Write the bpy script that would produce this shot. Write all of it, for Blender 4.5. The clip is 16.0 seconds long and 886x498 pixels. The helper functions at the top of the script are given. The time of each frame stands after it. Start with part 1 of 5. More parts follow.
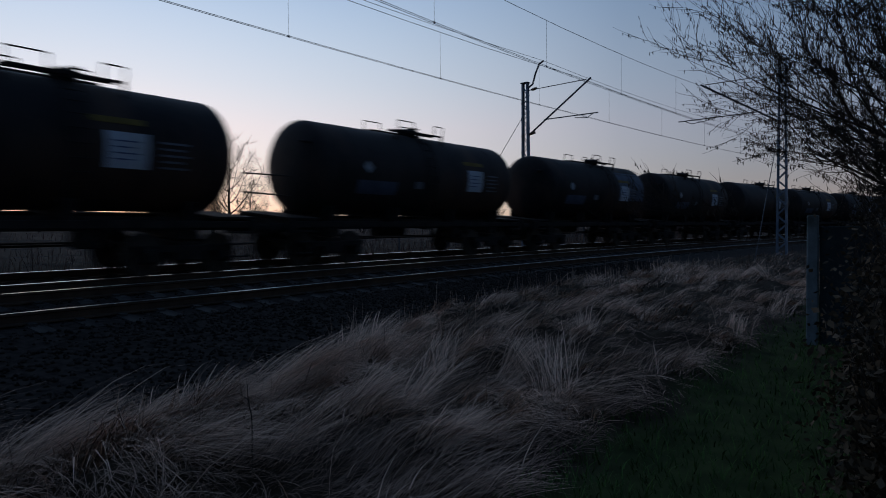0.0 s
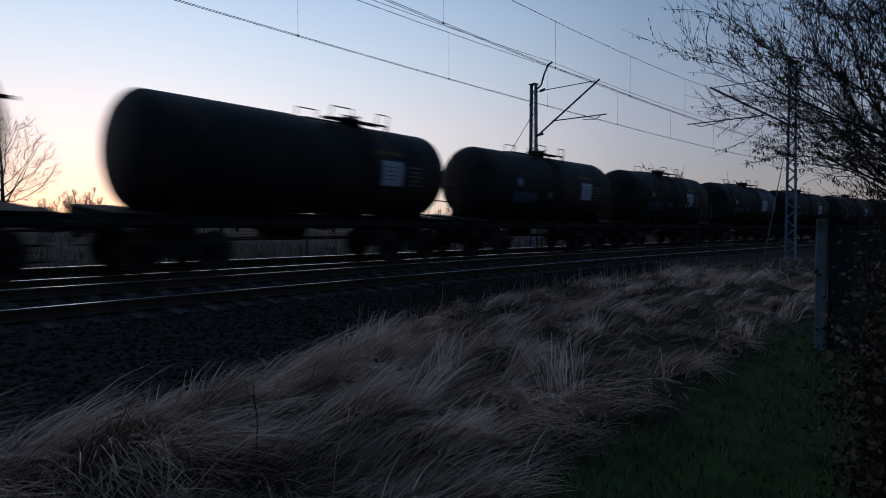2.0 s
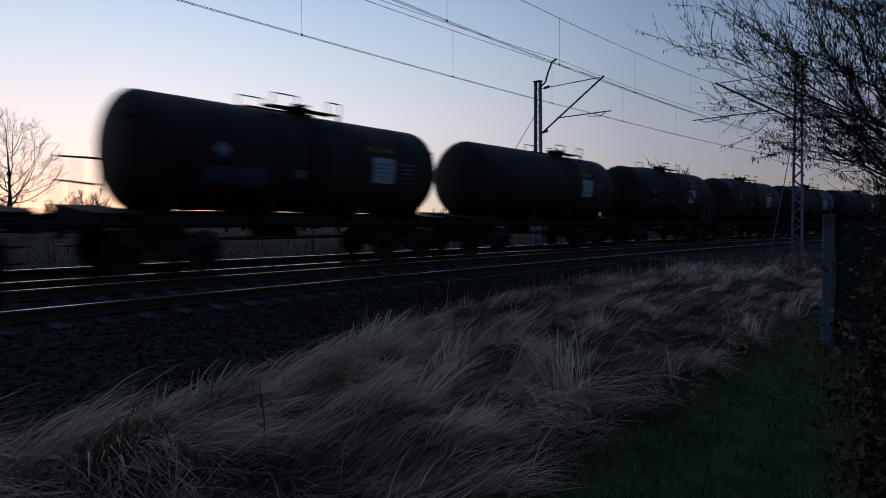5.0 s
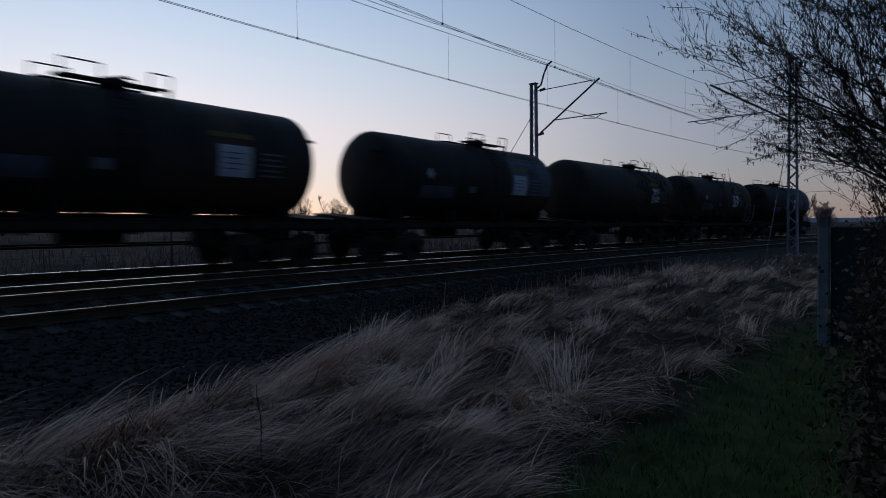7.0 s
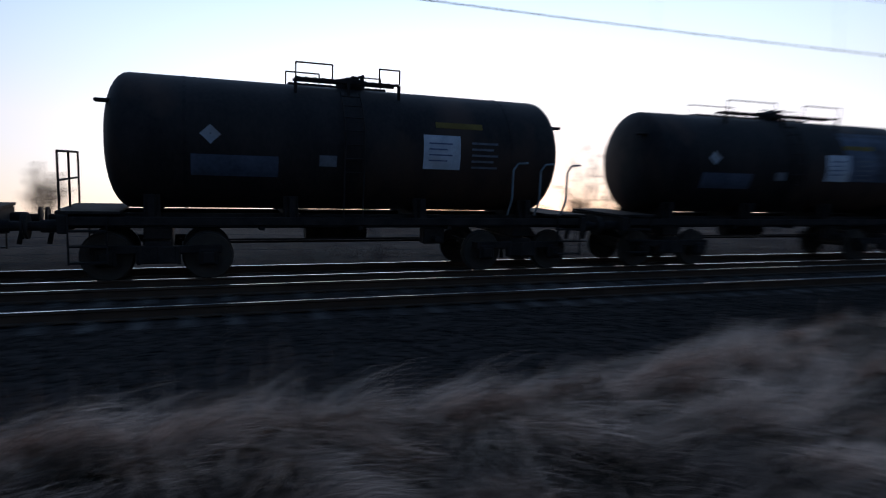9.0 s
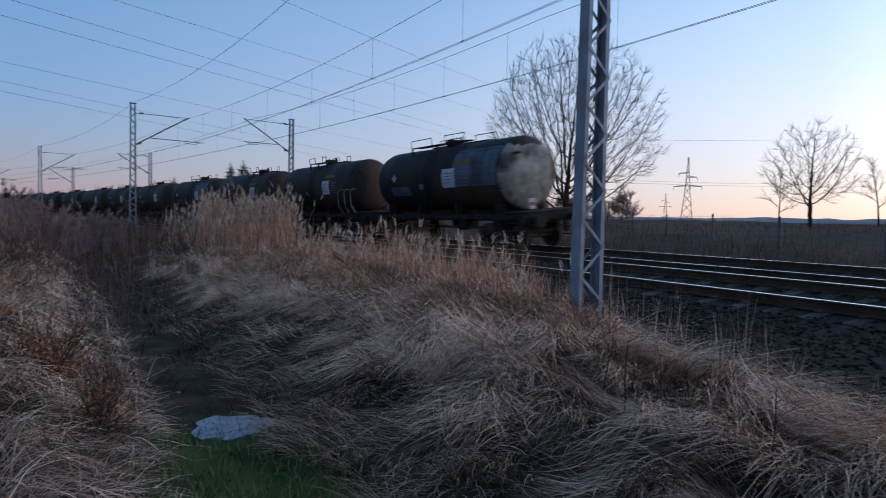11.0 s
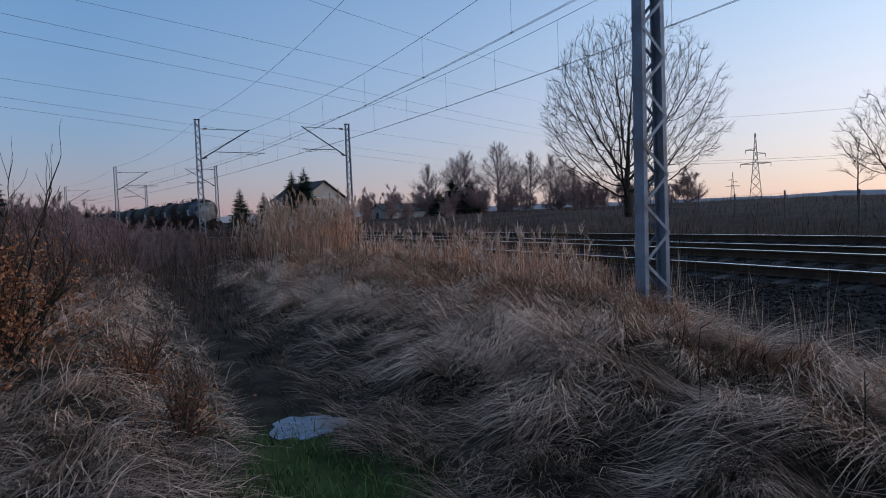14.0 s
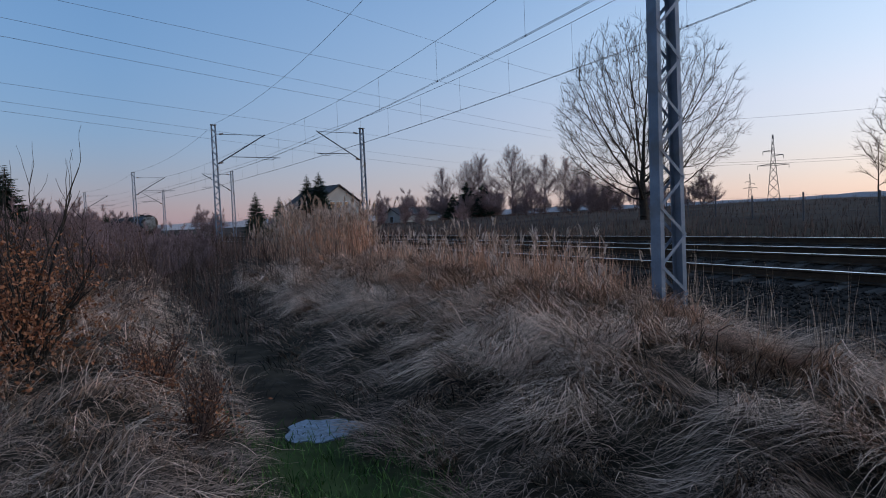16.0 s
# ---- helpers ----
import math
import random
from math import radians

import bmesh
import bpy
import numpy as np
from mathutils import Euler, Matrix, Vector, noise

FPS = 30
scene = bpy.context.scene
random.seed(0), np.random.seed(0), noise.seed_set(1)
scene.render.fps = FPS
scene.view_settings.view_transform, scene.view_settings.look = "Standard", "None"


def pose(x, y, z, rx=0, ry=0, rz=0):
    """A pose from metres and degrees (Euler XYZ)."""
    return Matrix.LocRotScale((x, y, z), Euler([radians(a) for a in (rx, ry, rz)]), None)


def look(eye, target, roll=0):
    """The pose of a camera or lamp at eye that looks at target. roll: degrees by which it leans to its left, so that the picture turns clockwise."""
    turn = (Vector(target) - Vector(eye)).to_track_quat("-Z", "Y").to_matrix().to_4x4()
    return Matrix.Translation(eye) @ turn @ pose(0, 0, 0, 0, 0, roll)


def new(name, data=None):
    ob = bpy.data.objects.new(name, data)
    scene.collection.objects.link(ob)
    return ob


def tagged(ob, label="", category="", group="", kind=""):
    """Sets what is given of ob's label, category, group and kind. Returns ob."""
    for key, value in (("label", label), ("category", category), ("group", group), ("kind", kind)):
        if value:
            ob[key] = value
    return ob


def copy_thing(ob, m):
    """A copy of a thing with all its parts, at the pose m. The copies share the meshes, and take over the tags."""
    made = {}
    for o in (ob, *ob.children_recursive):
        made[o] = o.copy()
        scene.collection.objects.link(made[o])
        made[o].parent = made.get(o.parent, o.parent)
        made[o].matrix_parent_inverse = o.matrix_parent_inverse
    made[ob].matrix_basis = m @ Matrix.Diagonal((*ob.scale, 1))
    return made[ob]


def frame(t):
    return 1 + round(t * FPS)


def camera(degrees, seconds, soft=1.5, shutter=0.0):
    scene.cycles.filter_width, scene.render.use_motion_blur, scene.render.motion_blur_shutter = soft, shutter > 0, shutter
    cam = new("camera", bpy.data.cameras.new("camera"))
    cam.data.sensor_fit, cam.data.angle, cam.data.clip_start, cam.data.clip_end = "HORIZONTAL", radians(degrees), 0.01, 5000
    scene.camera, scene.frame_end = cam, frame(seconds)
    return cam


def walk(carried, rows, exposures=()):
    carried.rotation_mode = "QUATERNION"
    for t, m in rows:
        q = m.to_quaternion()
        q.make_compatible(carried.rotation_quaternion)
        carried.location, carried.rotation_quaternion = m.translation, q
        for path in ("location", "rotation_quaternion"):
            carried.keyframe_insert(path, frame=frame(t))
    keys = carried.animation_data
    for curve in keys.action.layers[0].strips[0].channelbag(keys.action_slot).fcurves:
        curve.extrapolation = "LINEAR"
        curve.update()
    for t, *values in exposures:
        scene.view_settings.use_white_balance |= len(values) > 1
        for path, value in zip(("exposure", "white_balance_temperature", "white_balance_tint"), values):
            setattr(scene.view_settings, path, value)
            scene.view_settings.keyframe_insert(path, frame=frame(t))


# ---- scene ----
from itertools import product

# ---------------- camera ----------------
EYE = (0.0, 0.0, 1.045)
cam = camera(70.0, 16.0, soft=1.0, shutter=0.45)
PATH = [
    (0, -53.88, -1.77, 0.65),
    (0.5, -53.56, -1.62, 0.63),
    (1, -53.28, -1.40, 0.62),
    (1.5, -53.11, -1.61, 0.42),
    (2, -53.27, -1.73, 0.06),
    (2.5, -53.37, -1.85, 0.11),
    (3, -53.10, -1.99, -0.01),
    (3.5, -52.96, -2.06, 0.17),
    (4, -52.76, -2.05, 0.29),
    (6.5, -53.04, -1.73, 0.73),
    (7, -53.13, -1.67, 0.72),
    (7.5, -53.25, -1.52, 0.80),
    (8, -53.24, -1.39, 1.01),
    (8.2, -53.26, -1.39, 1.01),
    (8.6, -45.00, -1.50, 0.80),
    (9, -22.00, -1.75, 0.20),
    (9.4, 8.00, -2.00, -0.60),
    (9.8, 34.00, -2.15, -1.30),
    (10.1, 49.00, -2.25, -1.70),
    (10.3, 54.47, -2.29, -1.82),
    (10.5, 57.98, -2.53, -1.68),
    (11, 61.12, -2.52, -1.28),
    (11.5, 66.36, -3.31, -0.68),
    (12, 67.38, -3.63, -0.08),
    (12.5, 66.80, -3.89, 1.25),
    (13, 66.41, -3.44, 2.16),
    (13.5, 66.25, -3.02, 2.13),
    (14, 66.41, -2.88, 2.13),
    (14.5, 66.77, -2.66, 2.14),
    (15, 67.09, -2.38, 2.06),
    (15.5, 67.46, -2.27, 2.13),
    (16, 67.71, -2.52, 2.37),
]
walk(cam, [(t, pose(*EYE, 90 + p, r, y)) for t, y, p, r in PATH],
     exposures=[(0.0, -0.28, 6500, 11), (1.2, -0.28, 6500, 11), (2.0, -0.11, 6500, 11), (3.0, -0.2, 6500, 11), (4.2, -0.2, 6500, 11), (6.3, -0.2, 6500, 11), (7.3, -0.25, 6500, 11), (8.2, -0.14, 6500, 11), (10.3, 1.6, 6600, 11), (11.5, 1.25, 7100, 12), (13.0, 1.25, 7200, 12), (16.0, 1.25, 7100, 11)])

# ---------------- light: clear dusk, the sun just gone behind the line ----------------
SUN_AZ = 24.0   # degrees from +y towards +x
world = bpy.data.worlds.new("dusk_sky")
scene.world = world
world.use_nodes = True
wn, wl = world.node_tree.nodes, world.node_tree.links


def sky_math(op, a, b=None, clamp=False, extra=None):
    node = wn.new("ShaderNodeMath")
    node.operation, node.use_clamp = op, clamp
    for i, v in enumerate((a, b, extra)):
        if v is None:
            continue
        if isinstance(v, (int, float)):
            node.inputs[i].default_value = v
        else:
            wl.new(v, node.inputs[i])
    return node.outputs[0]


def sky_ramp(rows, factor, kind="B_SPLINE"):
    ramp = wn.new("ShaderNodeValToRGB")
    el = ramp.color_ramp.elements
    while len(el) < len(rows):
        el.new(0.5)
    for e, (at, c) in zip(el, rows):
        e.position, e.color = at, (*c, 1)
    ramp.color_ramp.interpolation = kind
    wl.new(factor, ramp.inputs[0])
    return ramp.outputs[0]


sky = wn.new("ShaderNodeTexSky")
sky.sky_type, sky.sun_disc = "NISHITA", False
sky.sun_elevation, sky.sun_rotation = radians(1.0), radians(SUN_AZ)
sky.altitude, sky.air_density, sky.dust_density, sky.ozone_density = 100, 1.0, 0.6, 2.5
# the afterglow: pink and gold round the sun's bearing, slate blue away from it
way = wn.new("ShaderNodeTexCoord").outputs["Generated"]
xyz = wn.new("ShaderNodeSeparateXYZ")
wl.new(way, xyz.inputs[0])
height = sky_math("MAXIMUM", xyz.outputs[2], 0.0)
flat = sky_math("SQRT", sky_math("SUBTRACT", 1.0001, sky_math("MULTIPLY", height, height)))
along = sky_math("ADD", sky_math("MULTIPLY", xyz.outputs[0], math.sin(radians(SUN_AZ))), sky_math("MULTIPLY", xyz.outputs[1], math.cos(radians(SUN_AZ))))
bearing = sky_math("MULTIPLY_ADD", sky_math("DIVIDE", along, flat), 0.5, extra=0.5)
towards = sky_ramp([(0.26, (0, 0, 0)), (0.51, (0.085, 0.085, 0.085)), (0.72, (0.2, 0.2, 0.2)), (0.787, (0.25, 0.25, 0.25)), (0.85, (0.37, 0.37, 0.37)), (0.91, (0.62, 0.62, 0.62)), (1.0, (1, 1, 1))], bearing, "LINEAR")
glow_side = sky_ramp([(0.0, (1.62, 0.80, 0.62)), (0.05, (1.36, 0.87, 0.82)), (0.12, (1.08, 0.93, 0.95)), (0.22, (0.84, 0.92, 1.0)),
                      (0.36, (0.50, 0.70, 0.98)), (1.0, (0.10, 0.20, 0.45))], height)
blue_side = sky_ramp([(0.0, (0.130, 0.112, 0.150)), (0.05, (0.098, 0.112, 0.180)), (0.14, (0.058, 0.118, 0.230)), (0.34, (0.043, 0.105, 0.225)),
                      (1.0, (0.030, 0.075, 0.18))], height)
blend = wn.new("ShaderNodeMix")
blend.data_type = "RGBA"
wl.new(towards, blend.inputs[0])
wl.new(blue_side, blend.inputs[6])
wl.new(glow_side, blend.inputs[7])
haze = wn.new("ShaderNodeMix")
haze.data_type = "RGBA"
haze.inputs[0].default_value = 0.08
wl.new(blend.outputs[2], haze.inputs[6])
wl.new(sky.outputs[0], haze.inputs[7])
wl.new(haze.outputs[2], wn["Background"].inputs[0])
wn["Background"].inputs[1].default_value = 1.0
sun = new("sun", bpy.data.lights.new("sun", "SUN"))
sun.data.energy, sun.data.angle, sun.data.color = 0.05, radians(10), (1.0, 0.6, 0.4)
sun.matrix_world = look((math.sin(radians(SUN_AZ)) * 100, math.cos(radians(SUN_AZ)) * 100, 3), (0, 0, 0))


# ---------------- materials ----------------
def material(name, dark, light, scale=6.0, fine=60.0, rough=0.85, metal=0.0, bump=0.3, stain=None, island=0.0, piece=0.0, spec=0.12, stretch=(1, 1, 1), sheen=0.0):
    """A surface between two colours, with coarse and fine variation, relief and an optional third stain colour."""
    m = bpy.data.materials.new(name)
    m.use_nodes = True
    n, l = m.node_tree.nodes, m.node_tree.links
    b = n["Principled BSDF"]
    co = n.new("ShaderNodeTexCoord")
    mp = n.new("ShaderNodeMapping")
    mp.inputs["Scale"].default_value = stretch
    l.new(co.outputs["Object"], mp.inputs["Vector"])
    big, small = n.new("ShaderNodeTexNoise"), n.new("ShaderNodeTexNoise")
    for tex, sc, det in ((big, scale, 5), (small, fine, 3)):
        tex.inputs["Scale"].default_value, tex.inputs["Detail"].default_value = sc, det
        l.new(mp.outputs[0], tex.inputs["Vector"])
    mix = n.new("ShaderNodeMath")
    mix.operation = "MULTIPLY_ADD"
    mix.inputs[1].default_value = 0.45
    l.new(small.outputs[0], mix.inputs[0])
    add = n.new("ShaderNodeMath")
    add.operation = "MULTIPLY_ADD"
    add.inputs[1].default_value = 1.1
    add.inputs[2].default_value = -0.27
    l.new(big.outputs[0], add.inputs[0])
    l.new(add.outputs[0], mix.inputs[2])
    factor = mix.outputs[0]
    if island or piece:
        src = n.new("ShaderNodeNewGeometry").outputs["Random Per Island"] if island else n.new("ShaderNodeObjectInfo").outputs["Random"]
        rnd = n.new("ShaderNodeMath")
        rnd.operation = "MULTIPLY_ADD"
        rnd.inputs[1].default_value = island or piece
        l.new(src, rnd.inputs[0])
        off = n.new("ShaderNodeMath")
        off.operation = "SUBTRACT"
        off.inputs[1].default_value = (island or piece) / 2
        l.new(factor, off.inputs[0])
        l.new(off.outputs[0], rnd.inputs[2])
        factor = rnd.outputs[0]
    ramp = n.new("ShaderNodeValToRGB")
    ramp.color_ramp.elements[0].color, ramp.color_ramp.elements[1].color = (*dark, 1), (*light, 1)
    ramp.color_ramp.elements[0].position, ramp.color_ramp.elements[1].position = 0.2, 0.8
    l.new(factor, ramp.inputs[0])
    colour = ramp.outputs[0]
    if stain:
        st = n.new("ShaderNodeTexNoise")
        st.inputs["Scale"].default_value, st.inputs["Detail"].default_value = scale * 0.45, 7
        l.new(mp.outputs[0], st.inputs["Vector"])
        sr = n.new("ShaderNodeValToRGB")
        sr.color_ramp.elements[0].position, sr.color_ramp.elements[1].position = 0.52, 0.66
        l.new(st.outputs[0], sr.inputs[0])
        mc = n.new("ShaderNodeMix")
        mc.data_type = "RGBA"
        l.new(sr.outputs[0], mc.inputs[0])
        l.new(colour, mc.inputs[6])
        mc.inputs[7].default_value = (*stain, 1)
        colour = mc.outputs[2]
    l.new(colour, b.inputs["Base Color"])
    b.inputs["Roughness"].default_value, b.inputs["Metallic"].default_value = rough, metal
    b.inputs["Specular IOR Level"].default_value = spec
    if bump:
        bp = n.new("ShaderNodeBump")
        bp.inputs["Strength"].default_value, bp.inputs["Distance"].default_value = bump, 0.02
        l.new(mix.outputs[0], bp.inputs["Height"])
        l.new(bp.outputs[0], b.inputs["Normal"])
    return m


STRAW = material("dry_grass", (0.16, 0.095, 0.064), (0.93, 0.585, 0.405), 0.8, 5, 0.8, bump=0, island=0.9)
# dead grass whose near-black end paints the shade between the tufts
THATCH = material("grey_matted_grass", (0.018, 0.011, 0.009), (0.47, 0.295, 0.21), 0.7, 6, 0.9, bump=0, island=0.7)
REED = material("reed_straw", (0.42, 0.195, 0.11), (0.92, 0.54, 0.36), 0.8, 5, 0.8, bump=0, island=0.8)
# ditch grass painted near black, to stand for the shade in the hollow
DITCH_SHADE = material("wet_ditch_grass", (0.012, 0.009, 0.007), (0.085, 0.06, 0.042), 0.9, 8, 0.8, bump=0, island=0.8)
PLUME = material("reed_plume", (0.34, 0.23, 0.17), (0.62, 0.45, 0.35), 2, 20, 0.95, bump=0, island=0.8)
GREEN = material("green_grass", (0.026, 0.058, 0.014), (0.10, 0.165, 0.042), 1.2, 8, 0.8, bump=0, island=0.9)
WEED = material("brown_weed", (0.055, 0.030, 0.023), (0.21, 0.125, 0.095), 0.3, 3, 0.9, bump=0, island=0.9)
BARK = material("bark", (0.02, 0.016, 0.013), (0.062, 0.048, 0.038), 8, 70, 0.95, bump=0.5)
BIRCH = material("birch_twigs", (0.17, 0.105, 0.10), (0.40, 0.27, 0.255), 2, 20, 0.95, bump=0, island=0.5)
NEEDLES = material("spruce_needles", (0.008, 0.016, 0.010), (0.03, 0.05, 0.03), 2, 20, 0.9, bump=0, island=0.8)
DRYLEAF = material("dry_oak_leaf", (0.15, 0.052, 0.026), (0.42, 0.175, 0.088), 3, 20, 0.8, bump=0, island=0.9)
RAILTOP = material("polished_rail_head", (0.75, 0.75, 0.76), (0.9, 0.9, 0.9), 2, 60, 0.3, 1.0, 0.05)
RAILSIDE = material("rusty_rail_web", (0.035, 0.022, 0.016), (0.09, 0.055, 0.035), 4, 60, 0.9)
CONCRETE = material("sleeper_concrete", (0.022, 0.018, 0.016), (0.085, 0.072, 0.062), 5, 50, 0.95, piece=0.4, stain=(0.03, 0.025, 0.02))
STONE = material("ballast_stone", (0.009, 0.007, 0.006), (0.05, 0.038, 0.031), 1.5, 30, 0.95, bump=0.3, island=0.8, spec=0.1)
GALV = material("grey_mast_paint", (0.13, 0.155, 0.195), (0.25, 0.285, 0.335), 3, 50, 0.55, 0.2, 0.1, stain=(0.16, 0.15, 0.15))
IRON = material("dark_arm_steel", (0.05, 0.05, 0.055), (0.14, 0.14, 0.15), 4, 60, 0.6, 0.5, 0.1)
WIRE = material("copper_wire", (0.06, 0.06, 0.065), (0.12, 0.12, 0.13), 1, 20, 0.6, 0.6, 0)
PORCELAIN = material("brown_insulator", (0.10, 0.05, 0.03), (0.20, 0.10, 0.06), 8, 60, 0.3, 0, 0.05)
TANK = material("grimy_tank_paint", (0.007, 0.007, 0.008), (0.034, 0.027, 0.024), 0.9, 14, 0.66, 0.0, 0.08, stain=(0.066, 0.038, 0.027), piece=0.25, spec=0.14, stretch=(1, 1, 0.5))
TANK_PALE = material("pale_tank_paint", (0.08, 0.072, 0.065), (0.34, 0.32, 0.295), 2.4, 18, 0.6, 0.0, 0.08, stain=(0.05, 0.04, 0.034))
TANK_BLUE = material("faded_blue_patch", (0.035, 0.045, 0.065), (0.10, 0.12, 0.16), 1.3, 14, 0.6, 0.0, 0.05, stain=(0.03, 0.03, 0.035))
FRAME = material("sooty_underframe", (0.010, 0.009, 0.009), (0.040, 0.032, 0.028), 2.5, 30, 0.85, 0.1, 0.15)
WHEEL = material("worn_wheel_steel", (0.03, 0.025, 0.022), (0.10, 0.085, 0.07), 5, 40, 0.7, 0.5, 0.1)
WHITE = material("white_panel", (0.28, 0.31, 0.35), (0.52, 0.54, 0.58), 3, 30, 0.6, 0, 0.03, stain=(0.36, 0.36, 0.36))
INK = material("dark_lettering", (0.05, 0.07, 0.14), (0.10, 0.13, 0.22), 6, 30, 0.7, 0, 0)
GREYMARK = material("faded_grey_lettering", (0.08, 0.085, 0.095), (0.17, 0.175, 0.19), 6, 30, 0.7, 0, 0)
YELLOW = material("ochre_band", (0.09, 0.06, 0.015), (0.17, 0.115, 0.03), 3, 30, 0.7, 0, 0)
RED = material("red_marker", (0.30, 0.03, 0.02), (0.5, 0.06, 0.04), 5, 30, 0.5, 0, 0)
POSTM = material("grey_green_post", (0.12, 0.145, 0.155), (0.24, 0.27, 0.28), 4, 40, 0.8, 0, 0.2, stain=(0.08, 0.09, 0.08))
PLASTER = material("house_plaster", (0.30, 0.27, 0.24), (0.44, 0.40, 0.36), 0.6, 8, 0.95)
ROOF = material("roof_sheet", (0.04, 0.035, 0.035), (0.09, 0.075, 0.07), 0.8, 8, 0.8)
GLASS = material("dark_window_glass", (0.01, 0.012, 0.016), (0.03, 0.033, 0.04), 2, 10, 0.08, 0, 0, spec=0.6)
ICE = material("thin_ice", (0.015, 0.022, 0.03), (0.17, 0.215, 0.29), 16.0, 60, 0.35, 0, 0.3, stain=(0.03, 0.04, 0.025), spec=0.6)


def ground_material():
    m = bpy.data.materials.new("meadow_soil")
    m.use_nodes = True
    n, l = m.node_tree.nodes, m.node_tree.links
    b = n["Principled BSDF"]
    co = n.new("ShaderNodeTexCoord")

    def noise_ramp(scale, c0, c1, detail=6):
        tex = n.new("ShaderNodeTexNoise")
        tex.inputs["Scale"].default_value, tex.inputs["Detail"].default_value = scale, detail
        l.new(co.outputs["Object"], tex.inputs["Vector"])
        ramp = n.new("ShaderNodeValToRGB")
        ramp.color_ramp.elements[0].color, ramp.color_ramp.elements[1].color = (*c0, 1), (*c1, 1)
        ramp.color_ramp.elements[0].position, ramp.color_ramp.elements[1].position = 0.3, 0.7
        l.new(tex.outputs[0], ramp.inputs[0])
        return ramp.outputs[0], tex.outputs[0]

    straw, height = noise_ramp(2.2, (0.018, 0.013, 0.009), (0.075, 0.053, 0.034), 9)
    far, _ = noise_ramp(0.12, (0.026, 0.017, 0.013), (0.09, 0.06, 0.044), 10)
    moss, _ = noise_ramp(3.0, (0.02, 0.03, 0.010), (0.06, 0.075, 0.025), 9)
    stone, _ = noise_ramp(9.0, (0.011, 0.009, 0.008), (0.048, 0.037, 0.031), 9)
    colour = straw
    for attr, other in (("field", far), ("moss", moss), ("ballast", stone)):
        at = n.new("ShaderNodeAttribute")
        at.attribute_name = attr
        mc = n.new("ShaderNodeMix")
        mc.data_type = "RGBA"
        l.new(at.outputs["Fac"], mc.inputs[0])
        l.new(colour, mc.inputs[6])
        l.new(other, mc.inputs[7])
        colour = mc.outputs[2]
    l.new(colour, b.inputs["Base Color"])
    b.inputs["Roughness"].default_value = 0.95
    b.inputs["Specular IOR Level"].default_value = 0.05
    bp = n.new("ShaderNodeBump")
    bp.inputs["Strength"].default_value, bp.inputs["Distance"].default_value = 0.6, 0.05
    l.new(height, bp.inputs["Height"])
    l.new(bp.outputs[0], b.inputs["Normal"])
    return m


SOIL = ground_material()


# ---------------- mesh helpers ----------------
def mesh_object(name, verts, faces, mat, smooth=False):
    me = bpy.data.meshes.new(name)
    me.from_pydata(verts, [], faces)
    if mat:
        me.materials.append(mat)
    if smooth:
        me.polygons.foreach_set("use_smooth", [True] * len(me.polygons))
    me.update()
    return new(name, me)


def part(name, bm, mat, parent, label="", smooth=False):
    """Links a bmesh as one mesh object under a thing or a part."""
    me = bpy.data.meshes.new(name)
    bm.to_mesh(me)
    bm.free()
    me.materials.append(mat)
    if smooth:
        me.polygons.foreach_set("use_smooth", [True] * len(me.polygons))
    ob = new(name, me)
    ob.parent = parent
    return tagged(ob, label)


def share(ob, m, parent=None):
    """Another object on the same mesh, at the pose m under the same parent."""
    o = new(ob.name.split(".")[0], ob.data)
    o.parent = parent or ob.parent
    o.matrix_basis = m
    if "label" in ob:
        o["label"] = ob["label"]
    return o


def bm_box(bm, size, at=(0, 0, 0), rot=None, bevel=0.0):
    m = Matrix.Translation(at) @ (rot or Matrix.Identity(4)) @ Matrix.Diagonal((*size, 1))
    g = bmesh.ops.create_cube(bm, size=1.0, matrix=m)
    if bevel:
        edges = list({e for v in g["verts"] for e in v.link_edges})
        bmesh.ops.bevel(bm, geom=edges, offset=bevel, segments=1, affect="EDGES")
    return bm


def box(size, at=(0, 0, 0), rot=None, bevel=0.0):
    return bm_box(bmesh.new(), size, at, rot, bevel)


def bm_rod(bm, a, b, r, r2=None, n=8):
    a, b = Vector(a), Vector(b)
    d = b - a
    m = Matrix.Translation((a + b) / 2) @ d.to_track_quat("Z", "Y").to_matrix().to_4x4()
    bmesh.ops.create_cone(bm, cap_ends=True, segments=n, radius1=r, radius2=r if r2 is None else r2, depth=d.length, matrix=m)
    return bm


def rod(a, b, r, r2=None, n=8):
    return bm_rod(bmesh.new(), a, b, r, r2, n)


def bm_pipe(bm, pts, r, n=6):
    for a, b in zip(pts[:-1], pts[1:]):
        bm_rod(bm, a, b, r, n=n)
    return bm


def lathe(profile, n, axis="X"):
    """Turns (along, radius) rows round an axis."""
    bm = bmesh.new()
    rings = []
    for along, r in profile:
        ring = []
        for i in range(n):
            a = 2 * math.pi * i / n
            c, s_ = r * math.cos(a), r * math.sin(a)
            ring.append(bm.verts.new((along, c, s_) if axis == "X" else ((c, along, s_) if axis == "Y" else (c, s_, along))))
        rings.append(ring)
    for r0, r1 in zip(rings[:-1], rings[1:]):
        for i in range(n):
            bm.faces.new((r0[i], r0[(i + 1) % n], r1[(i + 1) % n], r1[i]))
    bm.faces.new(rings[0][::-1])
    bm.faces.new(rings[-1])
    bmesh.ops.recalc_face_normals(bm, faces=bm.faces)
    return bm


